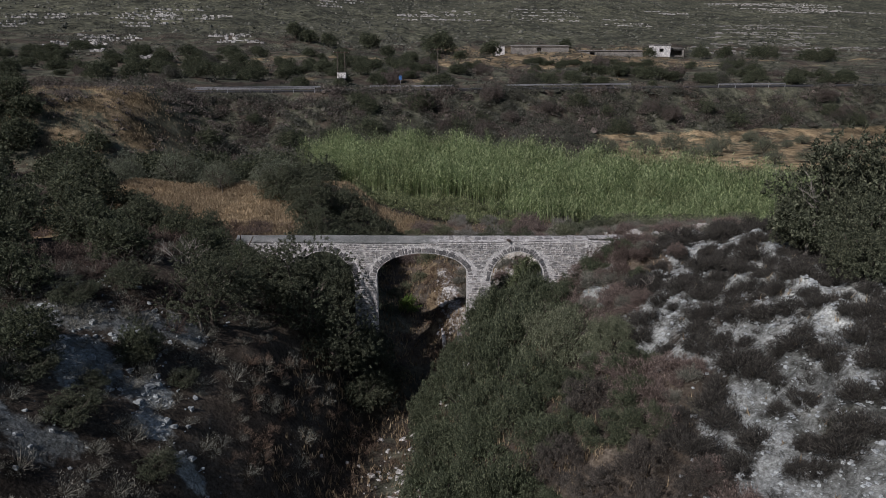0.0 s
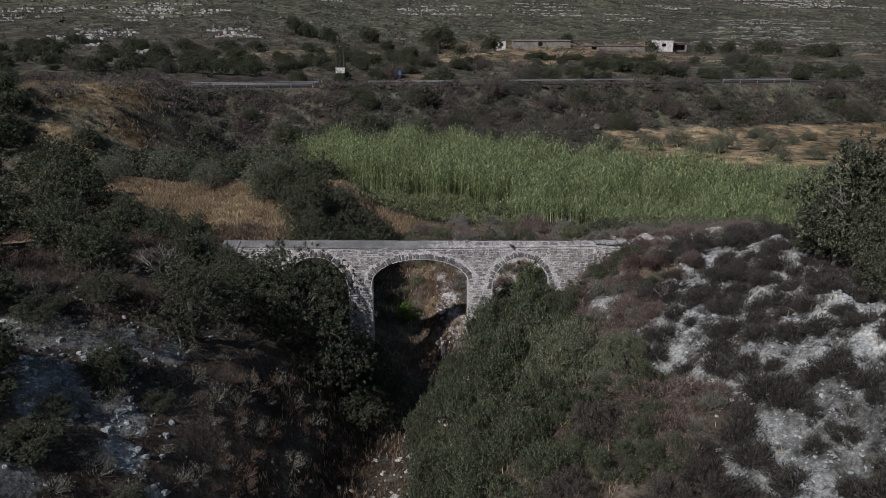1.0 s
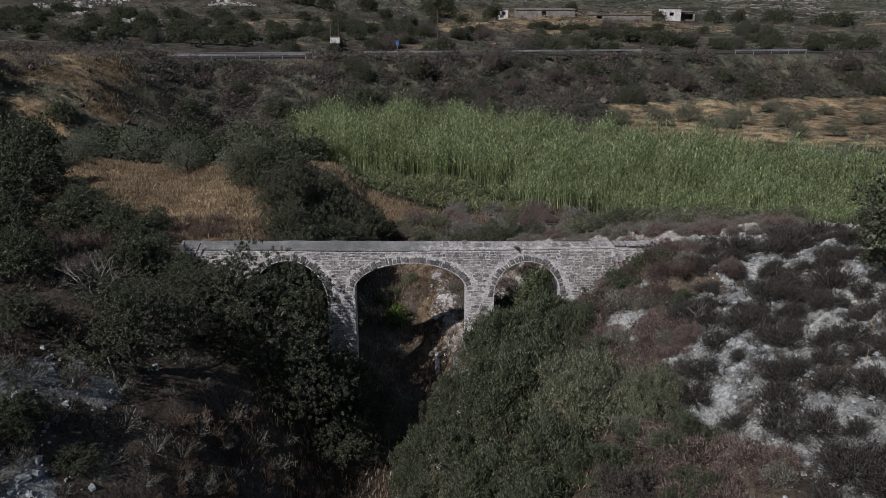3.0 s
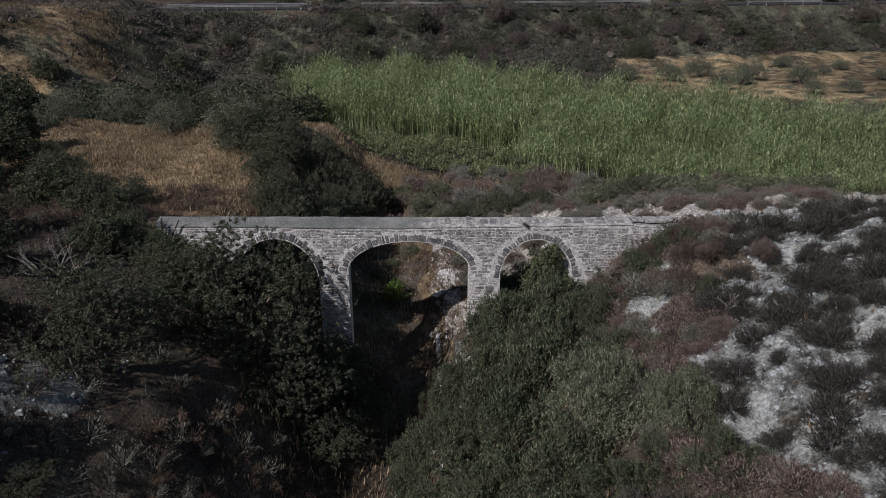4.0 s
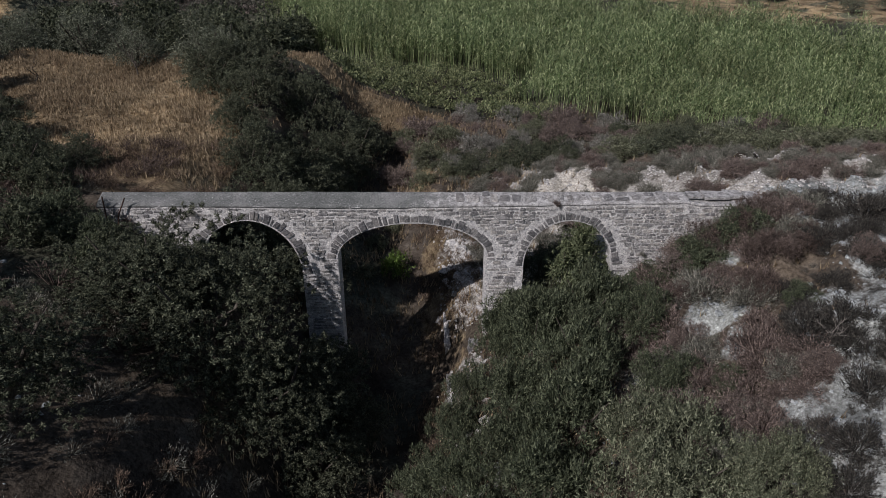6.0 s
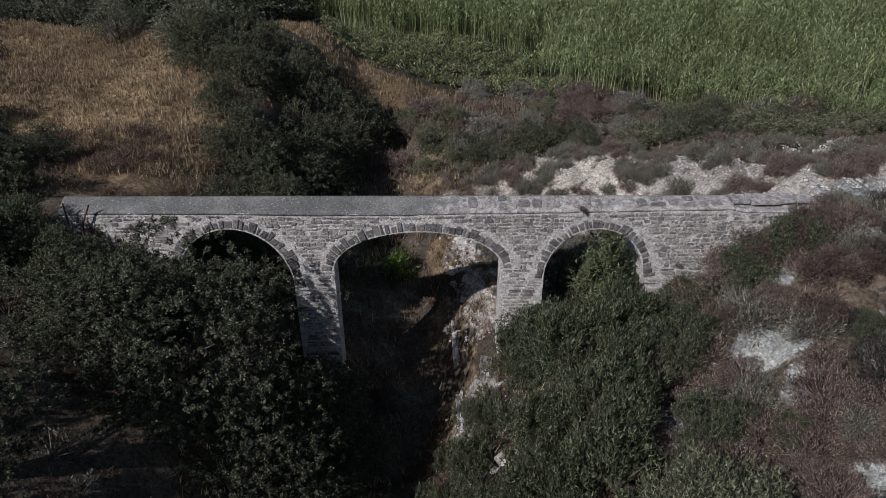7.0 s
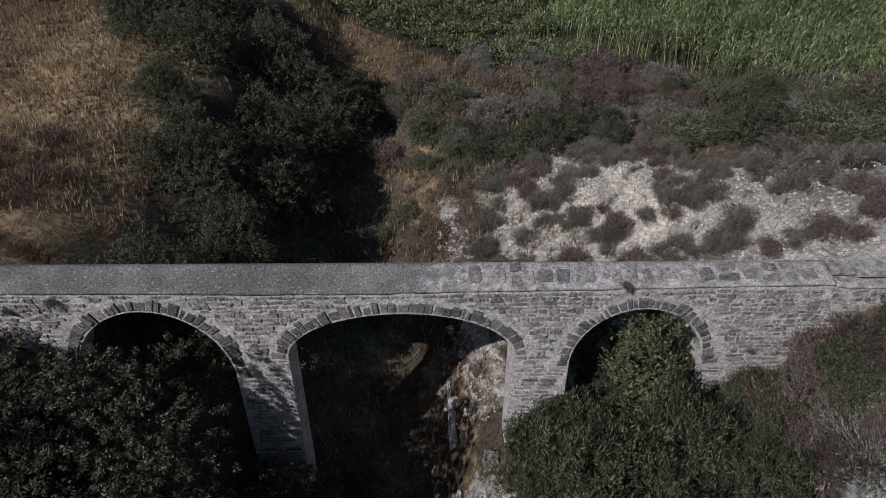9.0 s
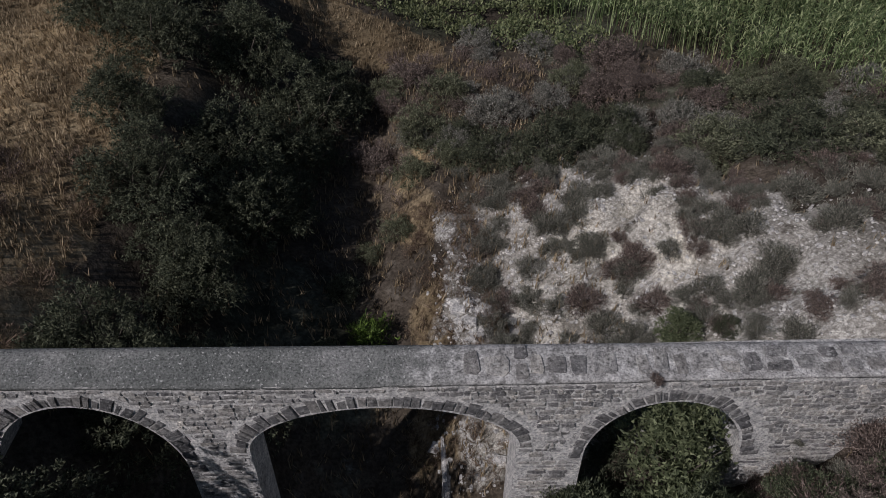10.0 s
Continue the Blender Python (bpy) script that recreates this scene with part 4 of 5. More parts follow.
def shrub_belt(name, label, seed, places, material, twigs):
    """Many shrubs grown together into one cover."""
    base = shrub_mesh(seed, material, twigs, 9)
    co = np.empty(len(base.vertices) * 3, np.float32)
    base.vertices.foreach_get("co", co)
    co = co.reshape(-1, 3)
    r = np.random.RandomState(seed)
    out = []
    for x, y, s in places:
        a = r.uniform(0, 6.283)
        turn = np.array([(math.cos(a), -math.sin(a), 0), (math.sin(a), math.cos(a), 0), (0, 0, r.uniform(0.7, 1.05))])
        out.append(co @ turn.T * s + (x, y, height(x, y) - 0.04))
    v = np.concatenate(out)
    ids = np.empty(len(base.loops), np.int32)
    base.loops.foreach_get("vertex_index", ids)
    faces = (ids.reshape(-1, 3)[None] + len(co) * np.arange(len(places))[:, None, None]).reshape(-1, 3)
    me = fast_mesh(name, v, faces, [material])
    return tagged(new(name, me), label, "shrubs", kind="stuff")


BARE = ((8.6, 33.4, 0.7), (8.8, 31.8, 0.35), (6.2, 32.1, 0.4), (7.3, 31.2, 0.2), (10.0, 35.6, 0.25), (9.2, 28.6, 0.5), (9.1, 25.8, 0.4))
more = []
placed = []
for k in range(6000):
    x, y = rng.uniform(5.5, 23), rng.uniform(15, 38.6)
    if (y > 37.4 and x < 12.4) or x < 5.5 + (36 - y) * 0.12 or any((x - a) ** 2 + (y - b) ** 2 < c for a, b, c in BARE):
        continue
    brown = x < float(np.interp(y, [12, 18, 22, 28, 31, 36, 40], [8.4, 7.6, 9.0, 8.3, 9.8, 12.2, 12.8])) + 0.7 * math.sin(y * 0.9)
    clump = float(waves(x, y, 3.6, 71))
    if brown:
        s = rng.uniform(0.8, 1.8)
        room, share = 0.21 * s, 0.85 + 0.25 * clump
    else:
        s = (rng.choice((0.9, 1.1, 1.3, 1.6)) if k < 1800 else rng.choice((0.35, 0.45, 0.6, 0.8))) * rng.uniform(0.85, 1.15)
        room, share = 0.23 * s, (0.6 if clump > -0.2 else 0.12 if k < 1800 else 0.3)
    if rng.random() > share or any((x - a) ** 2 + (y - b) ** 2 < (room + c) ** 2 for a, b, c in placed):
        continue
    placed.append((x, y, room))
    if s < (0.6 if brown else 0.85):
        more.append((x, y, s))
    elif brown:
        shrub(x, y, s, rng.random() < 0.68, "thorny shrub on the grey marl slope", "shrubs on the slope")
    else:
        dome(x, y, s)
shrub_belt("small_shrubs", "small dark dry tufts on the chalk slope", 95, more, HEATH_DARK, 60)
more = []
for k in range(760):
    x, y = rng.uniform(2.0, 20), rng.uniform(40.2, 51.5)
    s = rng.choice((0.3, 0.4, 0.55, 0.75, 1.0)) * rng.uniform(0.8, 1.3)
    if s < 0.62:
        more.append((x, y, s))
    else:
        shrub(x, y, s, rng.random() < 0.35, "small shrub on the white bank behind the bridge", "shrubs on the white bank")
shrub_belt("small_shrubs", "small dry tufts on the white bank", 96, more, TWIG_GREY, 40)
more = [(rng.uniform(-1.0, 34), rng.uniform(50.5, 60.5), rng.uniform(0.6, 1.5)) for k in range(170)]
shrub_belt("shrub_belt", "brown shrubs filling the gaps before the reeds", 98, more, TWIG_BROWN, 70)
more = [(rng.uniform(-17, -4.5), rng.uniform(15, 40), rng.uniform(0.5, 1.5)) for k in range(330)]
shrub_belt("shaded_shrubs", "low shrubs on the shaded rocky bank", 99, [q for q in more if not (37.3 < q[1] < 39.2)], TWIG_GREY, 45)
more = [(rng.uniform(-26, -10), rng.uniform(27, 47), rng.uniform(0.7, 1.9)) for k in range(260)]
shrub_belt("bank_brush", "brown dry shrubs between the trees on the high bank", 102, [q for q in more if not (37.3 < q[1] < 39.2 and q[0] > -11)], HEATH_RUST, 60)
more = [(rng.uniform(-17, -7.8), 40.0 + 7.5 * rng.random() ** 1.5, rng.uniform(0.5, 1.3)) for k in range(130)]
shrub_belt("dry_brush", "rust-brown dry brush between the field and the bridge", 101, more, TWIG_RUST, 50)
more = [(rng.uniform(-7.5, 1.0), rng.uniform(16, 31), rng.uniform(0.4, 1.1)) for k in range(240)]
more += [(float(gully_axis(y)) + rng.uniform(0.9, 3.6), y, rng.uniform(0.4, 0.95)) for y in [rng.uniform(33.5, 50) for k in range(280)] if not (37.4 < y < 39.0)]
shrub_belt("gully_shrubs", "rust-brown dry shrubs along the gully floor", 100, more, TWIG_RUST, 45)

# ---- the reed bed ----


def reed_bed():
    r = np.random.RandomState(7)
    n0 = 78000
    x, y = r.uniform(-20, 73, n0), r.uniform(47, 124, n0)
    keep = inside(REEDS, x + waves(x, y, 5, 31) * 1.0, y + waves(x, y, 6, 32) * 1.0) & (waves(x, y, 3.3, 38) > -1.05) & (r.rand(n0) < np.interp(x, [30, 45], [1.0, 0.55]))
    x, y = x[keep], y[keep]
    n = len(x)
    # the front of the bed falls away to waist height, and clumps stand out all over it
    hgt = (3.2 + 0.6 * waves(x, y, 11, 33) + 0.9 * waves(x, y, 4.2, 34) + 0.5 * waves(x, y, 1.9, 37) + r.normal(0, 0.4, n)) * np.interp(y - 0.1 * x, [48, 54, 60, 68, 76, 95], [0.36, 0.42, 0.55, 0.78, 1.0, 1.12])
    hgt = np.clip(hgt, 0.8, 5.2)
    foot = np.stack([x, y, land(x, y)], 1)
    lean = r.normal(0, 0.05, (n, 2)) + np.stack([waves(x, y, 3.5, 35), waves(x, y, 3.5, 36)], 1) * 0.08
    tip = foot + np.stack([lean[:, 0] * hgt, lean[:, 1] * hgt, hgt], 1)
    a = r.uniform(0, 6.283, n)
    s = np.stack([np.cos(a), np.sin(a), 0 * a], 1) * 0.02
    stalk = np.stack([foot - s, foot + s, tip], 1).reshape(-1, 3)
    pieces = [(stalk, np.arange(3 * n).reshape(-1, 3))]
    m = 9
    w = np.repeat(np.arange(n), m)
    t = np.tile(np.linspace(0.4, 1.0, m), n) + r.uniform(-0.03, 0.03, n * m)
    at = foot[w] + (tip - foot)[w] * t[:, None]
    ang = r.uniform(0, 6.283, n * m)
    ln = r.uniform(0.28, 0.62, n * m) * np.interp(y[w], [50, 64, 78], [0.55, 0.7, 1.0])
    up = r.uniform(0.3, 1.5, n * m)
    way = np.stack([np.cos(ang), np.sin(ang), up], 1)
    elbow = at + way * (ln * 0.5)[:, None]
    end = elbow + np.stack([np.cos(ang), np.sin(ang), up - 0.9], 1) * (ln * 0.5)[:, None]
    side = np.stack([-np.sin(ang), np.cos(ang), 0 * ang], 1) * (0.042 * np.interp(y[w], [50, 64, 78], [0.6, 0.75, 1.0]))[:, None]
    v = np.stack([at, elbow + side, end, elbow - side], 1).reshape(-1, 3)
    q = np.arange(4 * n * m).reshape(-1, 4)
    tri = np.concatenate([q[:, [0, 1, 3]], q[:, [1, 2, 3]]])
    pieces.append((v, tri))
    v, f = joined(pieces)
    return tagged(new("reed_bed", fast_mesh("reed_bed", v, f, [LEAF_REED])), "dense bed of tall bright green giant reeds", "reeds", kind="stuff")


reed_bed()


def bramble_patch():
    r = np.random.RandomState(9)
    n = 42000
    x, y = r.uniform(-7, 10, n), r.uniform(60.5, 82, n)
    keep = (waves(x, y, 6, 41) > -0.8) & (y > 61.5 - 0.72 * x + 2.6) & ~inside(REEDS, x, y)
    x, y = x[keep], y[keep]
    z = land(x, y) + np.abs(waves(x, y, 3.5, 42)) * 0.9 * r.rand(len(x)) ** 0.3 + 0.1
    out = np.tile((0.0, 0.0, 1.0), (len(x), 1))
    v, f = leaf_quads(r, np.stack([x, y, z], 1), out, 0.2, 0.1)
    return tagged(new("bramble", fast_mesh("bramble", v, f, [LEAF_BRAMBLE])), "low tangle of yellow-green brambles before the reeds", "undergrowth", kind="stuff")


bramble_patch()


# ---- dry grass ----
def grass(name, label, seed, n, area, mask, tall):
    r = np.random.RandomState(seed)
    x, y = r.uniform(area[0], area[1], n), r.uniform(area[2], area[3], n)
    keep = mask(x, y, r.rand(n))
    x, y = x[keep], y[keep]
    n = len(x)
    foot = np.stack([x, y, land(x, y) - 0.02], 1)
    m = 4
    w = np.repeat(np.arange(n), m)
    ang = r.uniform(0, 6.283, n * m)
    h = r.uniform(0.5, 1.0, n * m) * tall
    spread = r.uniform(0.1, 0.6, n * m) * h
    tip = foot[w] + np.stack([np.cos(ang) * spread, np.sin(ang) * spread, h], 1)
    side = np.stack([-np.sin(ang), np.cos(ang), 0 * ang], 1) * 0.02
    base = foot[w] + r.normal(0, 0.05, (n * m, 3)) * (1, 1, 0)
    v = np.stack([base - side, base + side, tip], 1).reshape(-1, 3)
    return tagged(new(name, fast_mesh(name, v, np.arange(len(v)).reshape(-1, 3), [STRAW])), label, "grass", kind="stuff")


grass("dry_field", "dry yellow grass of the small field", 13, 26000, (-32, -8, 42, 70), lambda x, y, u: u < ground_cover(x, y)[:, 1] * 1.3 - 0.15, 0.3)
grass("straw_patch", "dry straw grass before the reeds", 28, 5200, (-13, 4, 56, 74), lambda x, y, u: (u < ground_cover(x, y)[:, 1]) & (np.abs(y - 61.4 + 0.72 * x) < 3.4), 0.4)
grass("hill_grass", "dry brown grass on the low hill", 27, 24000, (-92, -34, 84, 122), lambda x, y, u: u < ground_cover(x, y)[:, 1], 0.45)
grass("gully_grass", "dry straw grass on the gully floor and banks", 14, 9000, (-6, 6, 14, 60), lambda x, y, u: (u < 0.6) & ((np.abs(y - 38.2) > 0.6)), 0.4)
grass("slope_grass", "thin dry grass on the slopes and banks", 15, 14000, (-20, 22, 12, 66), lambda x, y, u: (u < 0.35 - 0.3 * ground_cover(x, y)[:, [0, 3]].max(1)) & ((x > -5) | (y > 39)) & ((np.abs(y - 38.2) > 0.6)), 0.32)


# ---- loose stones ----
def rubble(name, label, seed, n, area, mask, sizes, material):
    r = np.random.RandomState(seed)
    x, y = r.uniform(area[0], area[1], n), r.uniform(area[2], area[3], n)
    keep = mask(x, y, r.rand(n))
    x, y = x[keep], y[keep]
    n = len(x)
    base = np.array([(-1, -1, -0.6), (1, -1, -0.6), (1, 1, -0.6), (-1, 1, -0.6), (-0.7, -0.7, 0.7), (0.7, -0.7, 0.7), (0.7, 0.7, 0.7), (-0.7, 0.7, 0.7)]) * 0.5
    s = sizes[0] + (sizes[1] - sizes[0]) * r.rand(n, 1, 1) ** 3
    ang = r.uniform(0, 6.283, n)
    b = base[None] * (1 + r.normal(0, 0.22, (n, 8, 3))) * s * np.stack([r.uniform(0.7, 1.4, n), r.uniform(0.7, 1.2, n), r.uniform(0.4, 0.9, n)], 1)[:, None]
    c, q = np.cos(ang)[:, None], np.sin(ang)[:, None]
    rot = np.stack([b[..., 0] * c - b[..., 1] * q, b[..., 0] * q + b[..., 1] * c, b[..., 2]], -1)
    v = (rot + np.stack([x, y, land(x, y)], 1)[:, None]).reshape(-1, 3)
    f = np.array([(4, 5, 6, 7), (0, 1, 5, 4), (1, 2, 6, 5), (2, 3, 7, 6), (3, 0, 4, 7)])
    faces = (f[None] + 8 * np.arange(n)[:, None, None]).reshape(-1, 4)
    return tagged(new(name, fast_mesh(name, v, faces, [material])), label, "stones", kind="stuff")


clear = lambda x, y: (np.abs(y - 38.2) > 0.7) | (x > 12.5)
rubble("marl_rubble", "loose grey marl stones on the slope", 16, 30000, (5, 24, 12, 40), lambda x, y, u: (u < ground_cover(x, y)[:, 3] * 0.9) & clear(x, y), (0.03, 0.16), MARL)
rubble("chalk_rubble", "loose white chalk stones on the bank", 19, 40000, (1, 18, 33, 53), lambda x, y, u: (u < ground_cover(x, y)[:, 0] * 0.9) & clear(x, y), (0.02, 0.13), CHALK)
rubble("gully_stones", "white boulders on the gully floor", 17, 700, (-4.5, 3.5, 16, 31), lambda x, y, u: u < np.exp(-((x - gully_axis(y) - 0.2) / 1.5) ** 2), (0.08, 0.4), CHALK)
rubble("bank_rocks", "pale broken rocks on the shaded bank", 18, 2500, (-18, -5, 14, 36), lambda x, y, u: u < ground_cover(x, y)[:, 3] * 0.9, (0.04, 0.2), MARL)
ROCKY = ((-14.2, 24.9, 1.0), (-10.0, 27.8, 0.8), (-9.9, 23.3, 0.9), (-12.0, 23.5, 1.1), (-7.9, 21.2, 0.7), (-9.2, 22.0, 0.7), (-11.2, 25.6, 0.8))
rubble("rock_outcrop", "pale jagged rock breaking out of the shaded bank", 29, 2600, (-16, -6.5, 19.5, 29.5), lambda x, y, u: u < sum(np.exp(-(((x - a) / b) ** 2 + ((y - c) / b) ** 2)) for a, c, b in ROCKY) * 0.6, (0.05, 0.3), MARL)
rubble("bank_boulders", "white rocks standing out of the gully bank", 20, 260, (0.8, 3.0, 30, 46), lambda x, y, u: clear(x, y) & (u < 0.5), (0.1, 0.42), CHALK)


# ---- scrub before the road and on the hills ----
def scrub_stuff(name, label, seed, n, area, mask, size, leaves, material, leaf, rings=3, sides=7):
    """Bushes grown together: each a lumpy body with a fringe of leaves."""
    r = np.random.RandomState(seed)
    x, y = r.uniform(area[0], area[1], n), r.uniform(area[2], area[3], n)
    keep = mask(x, y, r.rand(n))
    x, y = x[keep], y[keep]
    n = len(x)
    s = r.uniform(size[0], size[1], n) * (1 + 0.25 * waves(x, y, 17, seed))
    foot = np.stack([x, y, land(x, y) - 0.15], 1)
    el = np.repeat(np.linspace(0, 1.25, rings), sides)
    az = np.tile(np.arange(sides) * 6.283 / sides, rings)
    dome = np.stack([np.cos(el) * np.cos(az), np.cos(el) * np.sin(az), np.sin(el)], 1)
    dome = np.concatenate([dome, [(0, 0, 1.0)]])
    faces = []
    for i in range(rings - 1):
        for k in range(sides):
            a, b = i * sides + k, i * sides + (k + 1) % sides
            faces += [(a, b, b + sides), (a, b + sides, a + sides)]
    top = rings * sides
    faces += [((rings - 1) * sides + k, (rings - 1) * sides + (k + 1) % sides, top) for k in range(sides)]
    body = dome[None] * ((0.3 if leaves else 0.9) + r.normal(0, 0.1, (n, len(dome), 1))) * s[:, None, None] * (1, 1, 0.85)
    turn = r.uniform(0, 6.283, n)
    c, q = np.cos(turn)[:, None], np.sin(turn)[:, None]
    body = np.stack([body[..., 0] * c - body[..., 1] * q, body[..., 0] * q + body[..., 1] * c, body[..., 2]], -1) + foot[:, None]
    pieces = [(body.reshape(-1, 3), (np.array(faces)[None] + len(dome) * np.arange(n)[:, None, None]).reshape(-1, 3))]
    if leaves:
        w = np.repeat(np.arange(n), leaves)
        o = unit(r.normal(0, 1, (n * leaves, 3)))
        o[:, 2] = np.abs(o[:, 2])
        at = foot[w] + o * (s[w] * r.uniform(0.6, 1.08, n * leaves))[:, None] * (1, 1, 0.9)
        pieces.append(leaf_quads(r, at, o, leaf, leaf * 0.7, simple=True))
    v, f = joined(pieces)
    return tagged(new(name, fast_mesh(name, v, f, [material])), label, "scrub", kind="stuff")


def below_road(x, y):
    v = road_line(x, y)
    gap = ((x > -44) & (x < -22)) | ((x > 62) & (x < 84))
    return (v < np.where(gap, -2.2, 0.3)) & (v > -27) & ~inside(REEDS, x, y) & ~((x > 32) & (v < -10.5)) & ~((x < -36) & (y < 122))


scrub_stuff("roadside_scrub", "thick dark green scrub below the road", 21, 3000, (-75, 110, 100, 172), lambda x, y, u: below_road(x, y), (0.9, 2.3), 240, SCRUB, 0.26)
scrub_stuff("roadside_scrub", "thick brown scrub below the road", 25, 3000, (-75, 110, 100, 172), lambda x, y, u: below_road(x, y) & (u < 0.6 + 0.5 * waves(x, y, 25, 53)), (0.9, 2.1), 240, SCRUB_BROWN, 0.26)
scrub_stuff("hill_scrub", "scrub on the low hill and its foot", 22, 1300, (-95, -24, 66, 130), lambda x, y, u: (u < 0.9 - ground_cover(x, y)[:, 1] * 0.8) & ((y > 84) | (x < -38)), (0.4, 1.4), 130, SCRUB_BROWN, 0.2)
scrub_stuff("plain_scrub", "dark scrub on the plain beyond the road", 23, 4200, (-190, 260, 150, 340), lambda x, y, u: (road_line(x, y) > 12) & (u < 0.75 + 0.6 * waves(x, y, 30, 51)), (0.6, 1.9), 30, SCRUB, 0.42)
scrub_stuff("mountain_scrub", "low scrub dotted over the mountainside", 24, 12000, (-340, 420, 300, 620), lambda x, y, u: u < 0.62 + 0.4 * waves(x, y, 70, 52), (0.45, 1.25), 0, SCRUB, 0.9, 2, 5)


# ---- road and guard rails ----
def along_road(u, v, z=0.0):
    """A point u metres along the road and v across it."""
    c, s = math.cos(math.atan(0.25)), math.sin(math.atan(0.25))
    x, y = u * c - v * s, 143.0 + 4.0 + u * s + v * c
    return x, y, z


def road_strip():
    bm = bmesh.new()
    rows = []
    for k in range(120):
        u = -180 + 4.0 * k
        pts = []
        for v in (-3.4, 3.4):
            x, y, _ = along_road(u, v)
            pts.append((x, y, height(*along_road(u, 0)[:2]) + 0.25))
        rows.append([bm.verts.new(p) for p in pts] + [bm.verts.new((p[0], p[1], p[2] - 0.8)) for p in pts[::-1]])
    for a, b in zip(rows, rows[1:]):
        for i in range(4):
            j = (i + 1) % 4
            bm.faces.new((a[i], a[j], b[j], b[i]))
    bmesh.ops.recalc_face_normals(bm, faces=bm.faces)
    me = bpy.data.meshes.new("road")
    bm.to_mesh(me)
    bm.free()
    me.materials.append(ASPHALT)
    return tagged(new("road", me), "grey asphalt country road behind the scrub", "road", kind="structure")


road_strip()


def guard_rail(u0, u1, v):
    rail = tagged(new("guard_rail"), "galvanised steel guard rail along the road", "guard rail", "guard rails along the road")
    z0 = lambda u: height(*along_road(u, 0)[:2]) + 0.2
    n = int((u1 - u0) / 4)
    bm = bmesh.new()
    ring = []
    for k in range(n + 1):
        u = u0 + (u1 - u0) * k / n
        cs = []
        for dv, dz in ((-0.06, 0.45), (0.0, 0.53), (-0.06, 0.61), (0.0, 0.69), (-0.06, 0.77), (0.02, 0.77), (0.02, 0.45)):
            x, y, _ = along_road(u, v + dv)
            cs.append(bm.verts.new((x, y, z0(u) + dz)))
        ring.append(cs)
    for a, b in zip(ring, ring[1:]):
        for i in range(7):
            bm.faces.new((a[i], b[i], b[(i + 1) % 7], a[(i + 1) % 7]))
    bmesh.ops.recalc_face_normals(bm, faces=bm.faces)
    part("beam", bm, STEEL, rail)
    bm = bmesh.new()
    box(bm, -0.06, 0.06, -0.05, 0.05, -0.6, 0.72)
    post = bpy.data.meshes.new("post")
    bm.to_mesh(post)
    bm.free()
    post.materials.append(STEEL)
    for k in range(n + 1):
        u = u0 + (u1 - u0) * k / n
        x, y, _ = along_road(u, v + 0.1)
        p = mesh_part("post", post, rail)
        p.location = (x, y, z0(u))


guard_rail(-46, -22, -3.6)
guard_rail(-44, -20, 3.7)
guard_rail(-78, -60, -3.6)
guard_rail(-10, 8, 3.7)
guard_rail(20, 50, 3.7)
guard_rail(68, 86, -3.6)


# ---- poles, box and sign near the road ----
def pole(x, y, tall, label, arm=True):
    ob = tagged(new("utility_pole"), label, "utility pole", "poles near the road")
    ob.location = (x, y, height(x, y))
    v, f = tube([(0, 0, -0.6), (0, 0, tall * 0.5), (0, 0, tall)], [0.15, 0.12, 0.09], 8)
    mesh_part("shaft", fast_mesh("shaft", v, f, [BARK], True), ob)
    if arm:
        bm = bmesh.new()
        box(bm, -0.9, 0.9, -0.06, 0.06, tall - 0.5, tall - 0.38)
        crossarm = part("crossarm", bm, RUST, ob)
        for dx in (-0.8, 0.0, 0.8):
            v, f = tube([(dx, 0, tall - 0.38), (dx, 0, tall - 0.2)], [0.05, 0.03], 6)
            mesh_part("insulator", fast_mesh("insulator", v, f, [WHITEWASH], True), crossarm, "white porcelain insulator")
    return ob


pole(-18.2, 158, 7.5, "grey wooden utility pole with crossarm", True)
pole(-16.6, 158, 7.5, "grey wooden utility pole with crossarm", True)
pole(4.0, 178, 8.0, "single grey wooden utility pole", True)
bm = bmesh.new()
box(bm, -0.95, 0.95, -0.4, 0.4, 1.6, 2.8)
kiosk = tagged(new("transformer_box"), "white transformer box standing between two poles", "electrical box")
kiosk.location = (-17.4, 157.9, height(-17.4, 157.9))
part("cabinet", bm, WHITEWASH, kiosk)
bm = bmesh.new()
box(bm, -0.6, -0.45, -0.1, 0.1, -0.5, 1.6)
box(bm, 0.45, 0.6, -0.1, 0.1, -0.5, 1.6)
part("stand", bm, STEEL, kiosk)
bm = bmesh.new()
box(bm, -1.05, 1.05, -0.5, 0.5, 2.8, 2.9)
part("cover", bm, TIN, kiosk)
sign = tagged(new("road_sign"), "small blue road sign on a steel post", "sign")
sign.location = (-4.4, 149.5, height(-4.4, 149.5))
bm = bmesh.new()
box(bm, -0.3, 0.3, -0.03, 0.03, 2.0, 2.9)
part("panel", bm, BLUE, sign)
bm = bmesh.new()
box(bm, -0.05, 0.05, 0.03, 0.12, -0.4, 2.8)
part("post", bm, STEEL, sign)


